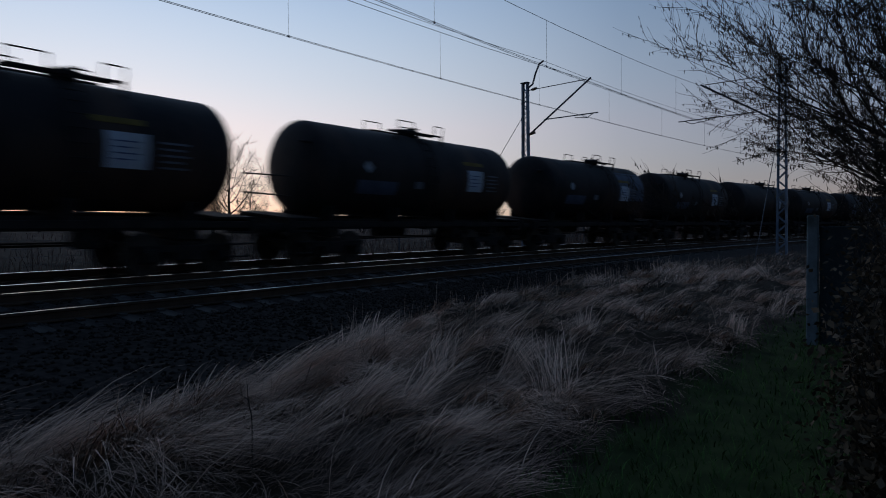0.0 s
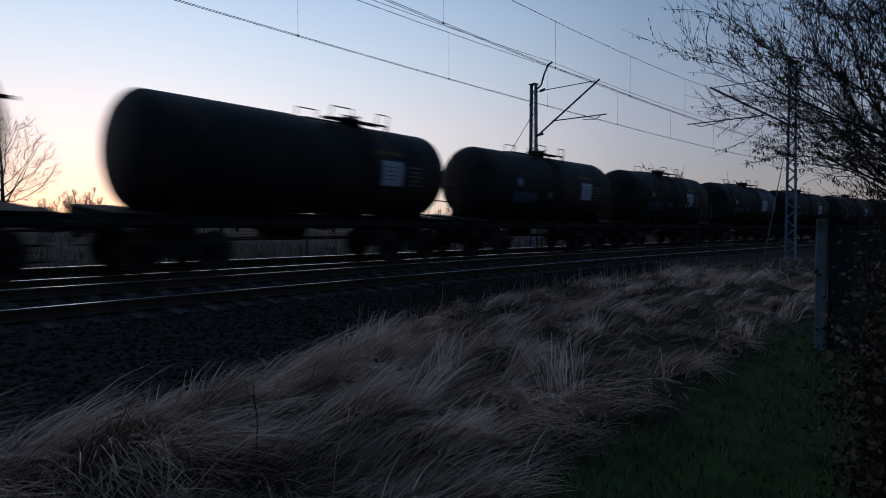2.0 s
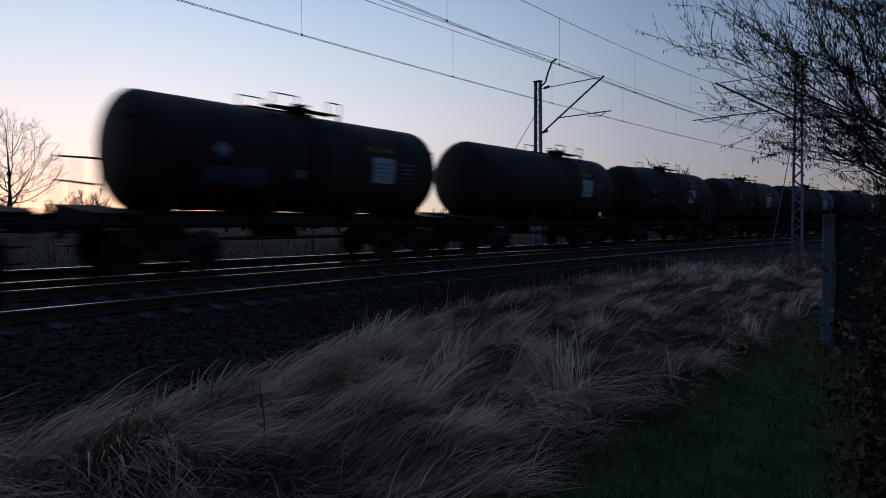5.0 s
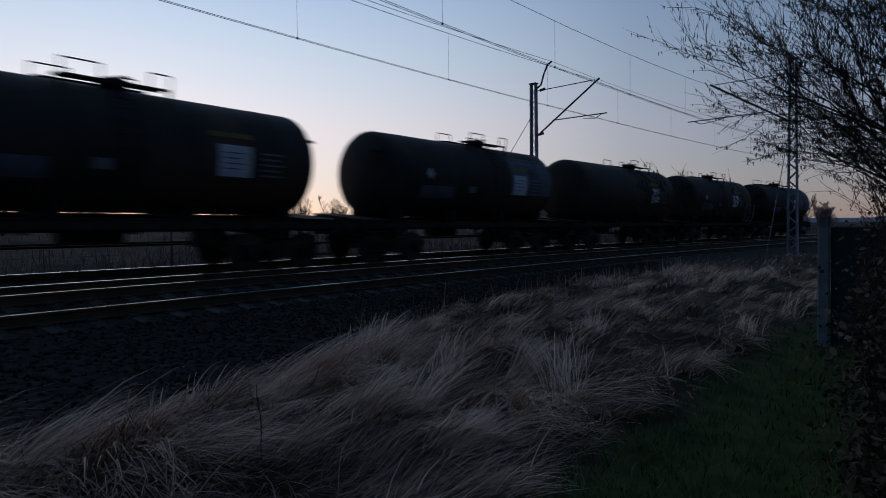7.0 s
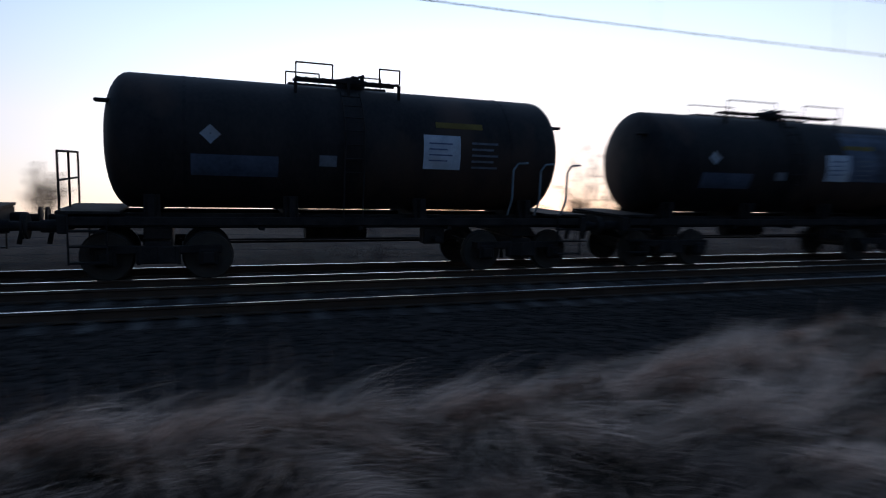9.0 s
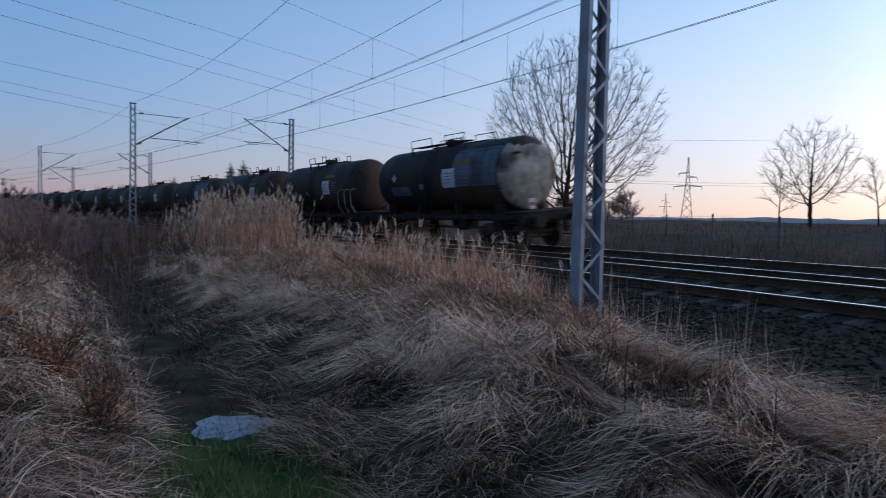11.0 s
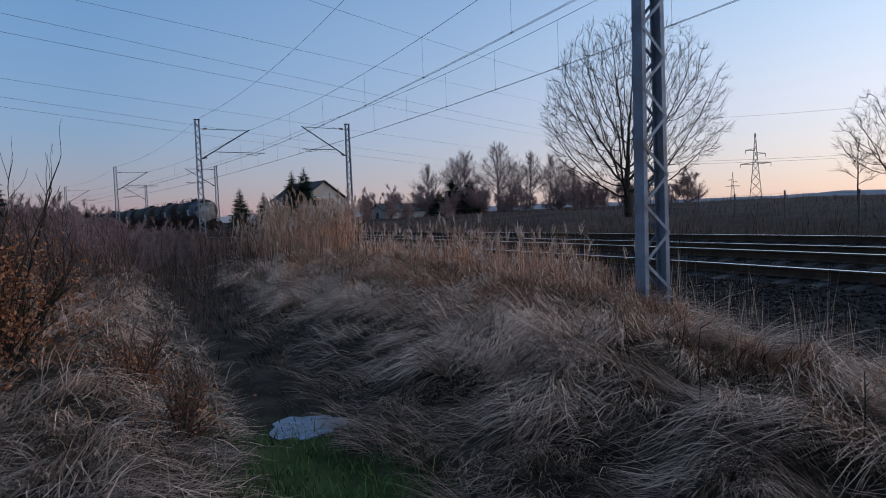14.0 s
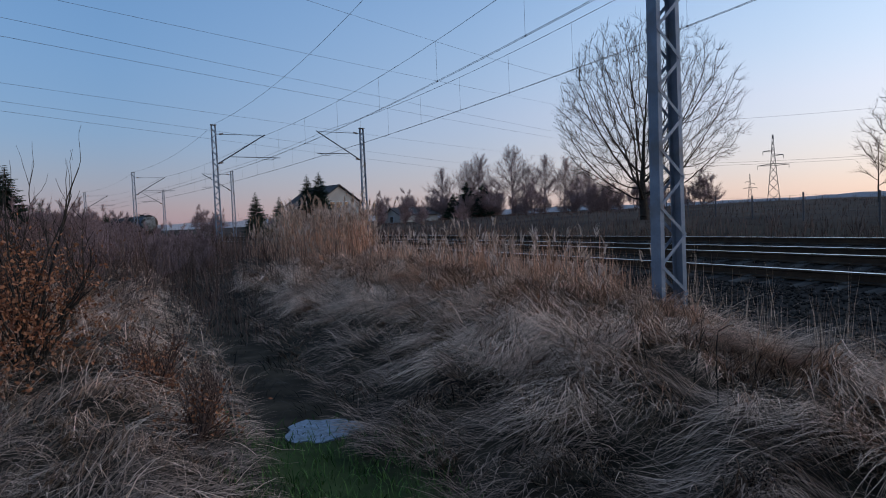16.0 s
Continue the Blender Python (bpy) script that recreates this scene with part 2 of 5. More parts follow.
def segments_mesh(name, segs, mat, sides=None, smooth=False):
    """One mesh from many tapered twigs (a, b, ra, rb)."""
    A = np.array([s[0] for s in segs], float)
    B = np.array([s[1] for s in segs], float)
    ra, rb = np.array([s[2] for s in segs]), np.array([s[3] for s in segs])
    D = B - A
    D /= np.linalg.norm(D, axis=1)[:, None] + 1e-9
    U = np.cross(D, np.where(np.abs(D[:, 2:3]) > 0.9, [[1.0, 0, 0]], [[0, 0, 1.0]]))
    U /= np.linalg.norm(U, axis=1)[:, None] + 1e-9
    V = np.cross(D, U)
    verts, faces, base = [], [], 0
    for k in sorted(set(sides)) if sides is not None else [3]:
        idx = np.arange(len(segs)) if sides is None else np.where(np.array(sides) == k)[0]
        ang = 2 * np.pi * np.arange(k) / k
        off = np.cos(ang)[None, :, None] * U[idx][:, None] + np.sin(ang)[None, :, None] * V[idx][:, None]
        pa = A[idx][:, None] + off * ra[idx][:, None, None]
        pb = B[idx][:, None] + off * rb[idx][:, None, None]
        vv = np.concatenate([pa, pb], axis=1).reshape(-1, 3)
        i = np.arange(k)
        quad = np.stack([i, (i + 1) % k, (i + 1) % k + k, i + k], axis=1)
        ff = (quad[None] + (np.arange(len(idx)) * 2 * k)[:, None, None] + base).reshape(-1, 4)
        verts.append(vv)
        faces.append(ff)
        base += len(vv)
    return fast_mesh(name, np.concatenate(verts), [np.concatenate(faces)], mat, smooth)


def fast_mesh(name, verts, face_arrays, mat, smooth=False):
    me = bpy.data.meshes.new(name)
    loops = np.concatenate([f.ravel() for f in face_arrays])
    totals = np.concatenate([np.full(len(f), f.shape[1]) for f in face_arrays])
    me.vertices.add(len(verts))
    me.loops.add(len(loops))
    me.polygons.add(len(totals))
    me.vertices.foreach_set("co", np.ascontiguousarray(verts, dtype=np.float32).ravel())
    me.loops.foreach_set("vertex_index", loops.astype(np.int32))
    me.polygons.foreach_set("loop_start", np.concatenate([[0], np.cumsum(totals)[:-1]]).astype(np.int32))
    if smooth:
        me.polygons.foreach_set("use_smooth", np.ones(len(totals), dtype=bool))
    me.materials.append(mat)
    me.update(calc_edges=True)
    return new(name, me)


# ---------------- the line: a left-hand bend, the far rails raised ----------------
K1, K2, BREAK, Y0 = 0.003225, 0.0014, -55.0, 9.552
R1 = 1 / K1
A1 = BREAK * K1
C1 = (0.0, Y0 - R1)
C2 = (R1 * math.sin(A1) - math.sin(A1) / K2, Y0 - R1 + R1 * math.cos(A1) - math.cos(A1) / K2)
CANT = math.degrees(math.asin(0.148 / 1.435))
RAILS = ((0.0, 0.0), (1.435, 0.148), (4.0, 0.097), (5.435, 0.245))   # lateral place and height of each rail head


def track(s, d, z=0.0):
    """The place s metres along the near rail, d metres beyond it, and the line's heading there."""
    if s >= BREAK:
        a, c, r = s * K1, C1, R1
    else:
        a, c, r = A1 + (s - BREAK) * K2, C2, 1 / K2
    return Vector((c[0] + (r + d) * math.sin(a), c[1] + (r + d) * math.cos(a), z)), a


def on_track(s, d, z=0.0, lean=0.0):
    p, a = track(s, d, z)
    return Matrix.Translation(p) @ Matrix.Rotation(-a, 4, "Z") @ Matrix.Rotation(radians(lean), 4, "X")


def lateral(x, y):
    """Vectorised: distance along and across the line."""
    a = np.arctan2(x - C1[0], y - C1[1])
    d, s = np.hypot(x - C1[0], y - C1[1]) - R1, a * R1
    a2 = np.arctan2(x - C2[0], y - C2[1])
    d2, s2 = np.hypot(x - C2[0], y - C2[1]) - 1 / K2, BREAK + (a2 - A1) / K2
    return np.where(a < A1, s2, s), np.where(a < A1, d2, d)


rng = np.random.default_rng(7)
WAVES = [(rng.uniform(0, 2 * np.pi), rng.uniform(0, 2 * np.pi), rng.uniform(0.7, 1.5)) for _ in range(9)]


def bumps(x, y, size):
    """Smooth uneven field of about -1 to 1."""
    out = np.zeros_like(x)
    for a, ph, f in WAVES:
        k = 2 * np.pi * f / size
        out += np.sin(k * (x * np.cos(a) + y * np.sin(a)) + ph + 1.7 * np.sin(0.37 * k * (y * np.cos(a) - x * np.sin(a)) + 2 * ph))
    return out / 4.5


EDGE_S = [-60, -14, -9.5, -7.3, -4.5, 2, 5, 9, 14, 40]
EDGE_D = [-1.7, -1.8, -2.3, -3.0, -4.2, -4.5, -4.0, -2.7, -2.3, -2.1]
EDGE_Z = [-0.40, -0.40, -0.42, -0.46, -0.62, -0.68, -0.62, -0.42, -0.36, -0.4]
CREST_S = [-40, -16, -11, -6, -3, 0, 4, 10, 20]
CREST_Z = [-0.42, -0.36, -0.26, -0.24, -0.34, -0.52, -0.56, -0.42, -0.40]


def hollow(x, y):
    """A dark hole in the bank's grass, 0 to 1."""
    return np.exp(-((x + 3.2) ** 2 + (y - 2.7) ** 2) / 0.16)


def ground_z(x, y):
    x, y = np.asarray(x, float), np.asarray(y, float)
    s, d = lateral(x, y)
    ed, ez, cz = np.interp(s, EDGE_S, EDGE_D), np.interp(s, EDGE_S, EDGE_Z), np.interp(s, CREST_S, CREST_Z)
    # ballast bed under both tracks
    bed = np.interp(d, [-0.95, -0.62, 2.1, 3.3, 6.15, 6.6, 8.4], [-0.30, -0.245, 0.022, -0.145, 0.128, 0.06, -0.45])
    u = np.clip((d - ed) / (-0.95 - ed), 0, 1)
    slope = ez + (-0.30 - ez) * u
    v = np.clip((d + 5.6) / (ed + 5.6), 0, 1)
    bank = cz + (ez - cz) * v * v
    w = np.clip((-5.6 - d) / 2.35, 0, 1)
    low = np.interp(s, [-12, -7, -5, 0], [-0.98, -0.92, -0.78, -0.74])
    ditch = cz + (low - cz) * w ** 1.5
    rise = np.clip((-8.95 - d) / 1.25, 0, 1)
    far_bank = low + (np.interp(s, [-8, -2, 3], [-0.24, -0.34, -0.5]) - low) * rise ** 0.7
    z = np.where(d > -0.95, bed, np.where(d > ed, slope, np.where(d > -5.6, bank, np.where(d > -8.95, ditch, far_bank))))
    dd = np.maximum(d - 8.4, 0)
    z = np.where(d > 8.4, -0.45 + 0.015 * np.minimum(dd, 60) + 0.004 * np.maximum(dd - 60, 0) + 1.6 * (1 - np.exp(-dd / 40)), z)
    wild = np.clip((ed - d) / 0.5, 0, 1) * np.clip((np.abs(d + 8.5) - 0.6) / 0.8, 0.15, 1) + np.clip((d - 9) / 2, 0, 1)
    z = z + wild * (0.10 * bumps(x, y, 1.6) + 0.035 * bumps(y, x, 0.8) + 0.05 * bumps(y, x, 4.0))
    z = z - 0.13 * hollow(x, y)
    z = z + np.clip(dd / 60, 0, 1) * 0.25 * bumps(x, y, 45)
    return z


def gz(x, y):
    return float(ground_z(np.array([x]), np.array([y]))[0])


def axis_steps(reach, near, step):
    a = [0.0]
    while a[-1] < reach:
        a.append(a[-1] + (step if a[-1] < near else step + (a[-1] - near) * 0.085))
    return np.array(a)


def build_ground():
    px_, py = axis_steps(2600, 16, 0.2), axis_steps(2600, 17, 0.2)
    xs = np.concatenate([-px_[:0:-1], px_])
    ny = axis_steps(2600, 3, 0.2)
    ys = np.concatenate([-ny[:0:-1], py])
    X, Y = np.meshgrid(xs, ys, indexing="ij")
    Z = ground_z(X, Y)
    back = np.clip((np.hypot(X, Y) - 120) / 100, 0, 1)
    s, d = lateral(X, Y)
    Z = np.where(d < 0, Z * (1 - back) + back * -0.4, Z)
    n, m = X.shape
    idx = np.arange(n * m).reshape(n, m)
    quads = np.stack([idx[:-1, :-1], idx[1:, :-1], idx[1:, 1:], idx[:-1, 1:]], axis=-1).reshape(-1, 4)
    ob = fast_mesh("ground", np.stack([X, Y, Z], axis=-1).reshape(-1, 3), [quads], SOIL, True)
    ed = np.interp(s, EDGE_S, EDGE_D)
    ballast = np.clip((d - ed + 0.15) / 0.3, 0, 1) * np.clip((8.3 - d) / 0.5, 0, 1)
    moss = np.clip((0.6 + 0.4 * (s > 0) - np.abs(d + 8.6 - 0.1 * (s > 0)) + 0.2 * bumps(X, Y, 1.2)) / 0.3, 0, 1) * np.clip((s + 6.3) / 0.8, 0, 1)
    field = np.clip((np.abs(d) - 14) / 10, 0, 1)
    for name, val in (("ballast", ballast), ("moss", moss), ("field", field)):
        at = ob.data.attributes.new(name, "FLOAT", "POINT")
        at.data.foreach_set("value", val.astype(np.float32).ravel())
    return tagged(ob, "brown winter meadow with a dark ballast bed and a mossy ditch", "ground", kind="structure")


build_ground()


# ---------------- tracks ----------------
RAIL_PROFILE = [(-0.036, 0.0), (0.036, 0.0), (0.036, -0.035), (0.009, -0.05), (0.009, -0.135), (0.07, -0.15), (0.07, -0.165),
                (-0.07, -0.165), (-0.07, -0.15), (-0.009, -0.135), (-0.009, -0.05), (-0.036, -0.035)]


def sweep(name, profile, d, z, s0, s1, step, mat, lean=0.0, head=None):
    """A profile drawn along the line; its running surface may have a second material."""
    ss = np.arange(s0, s1 + 0.01, step)
    ca, sa = math.cos(radians(lean)), math.sin(radians(lean))
    verts, faces = [], []
    n = len(profile)
    for i, s in enumerate(ss):
        for u, v in profile:
            p, _ = track(s, d + u * ca - v * sa, z + u * sa + v * ca)
            verts.append(p)
        if i:
            for k in range(n):
                faces.append(((i - 1) * n + k, (i - 1) * n + (k + 1) % n, i * n + (k + 1) % n, i * n + k))
    ob = mesh_object(name, verts, faces, mat)
    if head:
        ob.data.materials.append(head)
        for q in range(0, len(faces), n):
            ob.data.polygons[q].material_index = 1
    return ob


def sleeper_mesh():
    bm = bmesh.new()
    prof = [(-0.14, -0.20), (0.14, -0.20), (0.11, 0.0), (-0.11, 0.0)]
    rings = []
    for y, top in ((-1.3, 0.0), (-0.45, 0.005), (-0.25, -0.035), (0.25, -0.035), (0.45, 0.005), (1.3, 0.0)):
        rings.append([bm.verts.new((x, y, z if z < -0.1 else top)) for x, z in prof])
    for a, b in zip(rings[:-1], rings[1:]):
        for k in range(4):
            bm.faces.new((a[k], a[(k + 1) % 4], b[(k + 1) % 4], b[k]))
    bm.faces.new(rings[0])
    bm.faces.new(rings[-1][::-1])
    bmesh.ops.recalc_face_normals(bm, faces=bm.faces)
    for y in (-0.7175, 0.7175):
        for sx in (-0.085, 0.085):
            bm_box(bm, (0.10, 0.12, 0.03), (sx * 0.4, y + sx * 1.35, 0.018))
    return bm


def build_track(d0, z0, label):
    root = new("railway_track")
    tagged(root, label, "railway track", "double-track line")
    for d, z in ((d0, z0), (d0 + 1.435, z0 + 0.148)):
        r = sweep("rail", RAIL_PROFILE, d, z, -240, 150, 2.0, RAILSIDE, 2.2, RAILTOP)
        r.parent = root
    first = part("sleeper", sleeper_mesh(), CONCRETE, root)
    jit = random.Random(3)
    mid_d, mid_z = d0 + 0.7175, z0 + 0.074 - 0.168
    first.matrix_basis = on_track(-45, mid_d, mid_z, CANT)
    for i in range(1, 150):
        share(first, on_track(-45 + 0.6 * i, mid_d + jit.uniform(-0.03, 0.03), mid_z + jit.uniform(-0.006, 0.004), CANT))
    far = [s for s in np.arange(-45.6, -150, -0.6)] + [s for s in np.arange(45.0, 110, 0.6)]
    verts, faces = [], []
    for s in far:
        m = on_track(s, mid_d, mid_z, CANT)
        b = len(verts)
        verts += [m @ Vector(c) for c in product((-0.13, 0.13), (-1.3, 1.3), (-0.2, 0.0))]
        faces += [(b, b + 1, b + 3, b + 2), (b + 4, b + 6, b + 7, b + 5), (b, b + 4, b + 5, b + 1), (b + 2, b + 3, b + 7, b + 6), (b + 1, b + 5, b + 7, b + 3)]
    o = mesh_object("far_sleepers", verts, faces, CONCRETE)
    o.parent = root
    tagged(o, kind="stuff")
    return root


build_track(0.0, 0.0, "nearer track with polished rails on concrete sleepers in dark ballast")
build_track(4.0, 0.097, "further track with polished rails on concrete sleepers in dark ballast")


def build_stones():
    r = np.random.default_rng(11)
    n = 26000
    s = r.uniform(-24, 24, n)
    ed = np.interp(s, EDGE_S, EDGE_D)
    d = np.where(r.random(n) < 0.8, ed + (-0.5 - ed) * r.random(n) ** 0.9, r.uniform(-0.6, 3.6, n))
    a = s * K1
    x, y = C1[0] + (R1 + d) * np.sin(a), C1[1] + (R1 + d) * np.cos(a)
    z = ground_z(x, y) + 0.005
    rad = r.uniform(0.018, 0.042, n)
    tet = np.array([(1, 0, 0), (-1, 0, 0), (0, 1, 0), (0, -1, 0), (0, 0, 0.9), (0, 0, -0.6)], float)
    v = tet[None] * r.uniform(0.6, 1.35, (n, 6, 1)) * rad[:, None, None]
    ang = r.uniform(0, 2 * np.pi, n)
    c, sn = np.cos(ang)[:, None], np.sin(ang)[:, None]
    v = np.stack([v[..., 0] * c - v[..., 1] * sn, v[..., 0] * sn + v[..., 1] * c, v[..., 2]], axis=-1)
    v += np.stack([x, y, z], axis=-1)[:, None]
    f = np.array([(0, 2, 4), (2, 1, 4), (1, 3, 4), (3, 0, 4), (2, 0, 5), (1, 2, 5), (3, 1, 5), (0, 3, 5)])
    ff = (f[None] + (np.arange(n) * 6)[:, None, None]).reshape(-1, 3)
    ob = fast_mesh("ballast_stones", v.reshape(-1, 3), [ff], STONE)
    tagged(ob, "dark crushed-stone ballast on the track shoulder", "ballast", kind="stuff")


build_stones()


# ---------------- tank wagons ----------------
TR, TL, TZ = 1.32, 9.7, 2.68      # tank radius, length, height of its axis over the rails
PITCH = 12.0


def tank_profile():
    half = TL / 2
    prof = []
    for i in range(9):
        u = i / 8
        prof.append((-half + 0.46 * (1 - math.cos(u * math.pi / 2)), TR * math.sin(0.03 + u * (math.pi / 2 - 0.03)) ** 0.8))
    prof += [(x, TR) for x in (-3.2, -1.2, -0.6, 0.0, 1.2, 3.2)]
    prof += [(-x, r) for x, r in reversed(prof[:9])]
    return prof


def wheel_set(parent, x):
    bm = lathe([(-0.95, 0.06), (-0.95, 0.08), (-0.79, 0.08), (-0.79, 0.45), (-0.77, 0.46), (-0.70, 0.46), (-0.69, 0.49), (-0.665, 0.485),
                (-0.665, 0.38), (-0.70, 0.36), (-0.70, 0.14), (-0.64, 0.09), (0.64, 0.09), (0.70, 0.14), (0.70, 0.36), (0.665, 0.38),
                (0.665, 0.485), (0.69, 0.49), (0.70, 0.46), (0.77, 0.46), (0.79, 0.45), (0.79, 0.08), (0.95, 0.08), (0.95, 0.06)], 24, "Y")
    ob = part("wheelset", bm, WHEEL, parent)
    ob.location = (x, 0, 0.46)
    return ob


def build_bogie(parent, x):
    bm = bmesh.new()
    for sy in (-1, 1):
        y = sy * 1.02
        bm_box(bm, (2.3, 0.09, 0.16), (0, y, 0.62), bevel=0.02)
        bm_box(bm, (0.75, 0.12, 0.34), (0, y, 0.52), bevel=0.03)
        for wx in (-0.9, 0.9):
            bm_box(bm, (0.36, 0.2, 0.34), (wx, sy * 1.0, 0.47), bevel=0.04)
            bm_box(bm, (0.24, 0.05, 0.24), (wx, sy * 1.115, 0.46), bevel=0.03)
        for wx in (-0.32, 0, 0.32):
            bm_rod(bm, (wx, y, 0.36), (wx, y, 0.68), 0.075)
    bm_box(bm, (0.5, 2.1, 0.24), (0, 0, 0.66), bevel=0.03)
    for wx in (-1.1, 1.1):
        bm_box(bm, (0.1, 2.0, 0.12), (wx, 0, 0.62))
    for wx, sy in product((-0.36, 0.36), (-0.74, 0.74)):
        bm_box(bm, (0.06, 0.1, 0.34), (wx, sy, 0.46))
    bogie = part("bogie", bm, FRAME, parent)
    bogie.location = (x, 0, 0)
    wheel_set(bogie, -0.9)
    wheel_set(bogie, 0.9)
    return bogie


def curved_plate(x0, x1, z0, z1, side=-1, out=0.006):
    """A painted panel that follows the tank's side."""
    bm = bmesh.new()
    n = 6
    rows = []
    for i in range(n + 1):
        z = z0 + (z1 - z0) * i / n
        y = side * math.sqrt(max(TR * TR - (z - TZ) ** 2, 0.01))
        k = (TR + out) / TR
        rows.append((bm.verts.new((x0, y * k, TZ + (z - TZ) * k)), bm.verts.new((x1, y * k, TZ + (z - TZ) * k))))
    for a, b in zip(rows[:-1], rows[1:]):
        bm.faces.new((a[0], a[1], b[1], b[0]))
    g = bmesh.ops.extrude_face_region(bm, geom=bm.faces[:])
    bmesh.ops.translate(bm, verts=[v for v in g["geom"] if isinstance(v, bmesh.types.BMVert)], vec=(0, side * 0.003, 0))
    bmesh.ops.recalc_face_normals(bm, faces=bm.faces)
    return bm


def build_wagon(label, panel_x, blue=False, pale_end=False, end_rails=False, long_walk=False, hatch_x=0.0, railing=False, long_tank=False):
    root = new("tank_wagon")
    tagged(root, label, "tank wagon", "wagons of the goods train")
    body = part("tank", lathe(tank_profile(), 48), TANK, root, smooth=True)
    for v in body.data.vertices:
        if long_tank:      # a longer barrel, its front half a little wider
            wider = 1.035 if v.co.x < -0.3 else 1.0
            v.co = (v.co.x * 1.045, v.co.y * wider, v.co.z * wider)
        v.co.z += TZ
    # weld bands
    for x in (0.6, 3.4) if long_tank else (-3.4, 0.0, 3.4):
        part("hoop", _hoop(x), TANK, root)
    # saddle and underframe
    bm = bmesh.new()
    for sy in (-0.55, 0.55):
        bm_box(bm, (11.0, 0.12, 0.30), (0, sy, 1.14), bevel=0.02)
    for x in (-5.45, 5.45):
        bm_box(bm, (0.16, 2.5, 0.34), (x, 0, 1.12), bevel=0.02)
    for x in (-3.9, 3.9):
        bm_box(bm, (0.5, 2.1, 0.22), (x, 0, 0.93), bevel=0.02)
    for x in (-2.0, 0.0, 2.0):
        bm_box(bm, (0.1, 2.4, 0.2), (x, 0, 1.1))
    for sy in (-1.2, 1.2):
        bm_box(bm, (11.0, 0.06, 0.16), (0, sy, 1.18), bevel=0.01)
    part("underframe", bm, FRAME, root)
    for x in (-4.0, -1.4, 1.4, 4.0):
        bm = bmesh.new()
        bm_box(bm, (0.14, 2.2, 0.5), (x, 0, 1.42), bevel=0.02)
        for sy in (-0.85, 0.85):
            bm_box(bm, (0.3, 0.12, 0.62), (x, sy, 1.46), Matrix.Rotation(sy * 0.35, 4, "X"), 0.02)
        part("saddle", bm, FRAME, root)
    # brake gear, air tank, outlet valve
    part("air_cylinder", rod((-0.9, 0.45, 0.82), (0.5, 0.45, 0.82), 0.2, n=14), FRAME, root)
    bm = bm_box(bmesh.new(), (0.5, 0.3, 0.36), (1.7, -0.9, 0.85), bevel=0.03)
    bm_rod(bm, (1.7, -1.3, 0.8), (1.7, -0.7, 0.8), 0.07)
    part("outlet_valve", bm, FRAME, root)
    bm = bmesh.new()
    bm_rod(bm, (-2.7, 0.1, 0.62), (2.7, 0.1, 0.62), 0.025)
    bm_rod(bm, (-2.7, -0.3, 0.72), (2.2, -0.3, 0.72), 0.02)
    part("brake_rod", bm, FRAME, root)
    # end platforms with steps
    for e in (-1, 1):
        bm = bm_box(bmesh.new(), (1.05, 2.3, 0.05), (e * 5.05, 0, 1.33))
        part("end_platform", bm, FRAME, root)
        for sy in (-1, 1):
            bm = bmesh.new()
            for z in (0.42, 0.72, 1.0):
                bm_box(bm, (0.62, 0.18, 0.03), (e * 5.05, sy * 1.22, z))
            for dx in (-0.31, 0.31):
                bm_box(bm, (0.03, 0.03, 0.95), (e * 5.05 + dx, sy * 1.26, 0.86))
            part("step", bm, FRAME, root)
            buf = bmesh.new()
            bm_rod(buf, (e * 5.5, sy * 0.875, 1.06), (e * 5.83, sy * 0.875, 1.06), 0.12, n=14)
            bm_rod(buf, (e * 5.83, sy * 0.875, 1.06), (e * 6.02, sy * 0.875, 1.06), 0.085, n=14)
            bm_rod(buf, (e * 6.02, sy * 0.875, 1.06), (e * 6.06, sy * 0.875, 1.06), 0.235, n=18)
            part("buffer", buf, FRAME, root)
        bm = bm_rod(bmesh.new(), (e * 5.5, 0, 1.03), (e * 5.85, 0, 1.03), 0.05)
        bm_box(bm, (0.16, 0.07, 0.22), (e * 5.9, 0, 0.98), bevel=0.02)
        bm_box(bm, (0.08, 0.08, 0.4), (e * 5.84, 0.05, 0.82), Matrix.Rotation(0.2, 4, "Y"))
        part("coupling", bm, FRAME, root)
        # lifting lug at the tank's shoulder
        bm = bm_box(bmesh.new(), (0.42, 0.18, 0.07), (e * (TL / 2 - 0.12), -0.72, TZ + 0.70), bevel=0.02)
        part("end_lug", bm, FRAME, root)
    # filling hatch, walkway and rails on the crown
    crown = []
    top = TZ + TR
    hb = lathe([(top - 0.08, 0.32), (top + 0.12, 0.32), (top + 0.13, 0.37), (top + 0.18, 0.37), (top + 0.2, 0.25), (top + 0.25, 0.10)], 20, "Z")
    bm_rod(hb, (0.3, 0.15, top + 0.05), (0.3, 0.15, top + 0.34), 0.05)
    bm_rod(hb, (-0.28, -0.1, top + 0.1), (0.25, -0.25, top + 0.28), 0.03)
    bm_box(hb, (0.1, 0.75, 0.05), (0, 0, top + 0.22))
    crown.append(part("filling_hatch", hb, FRAME, root))
    w = 2.0 if long_walk else 1.1
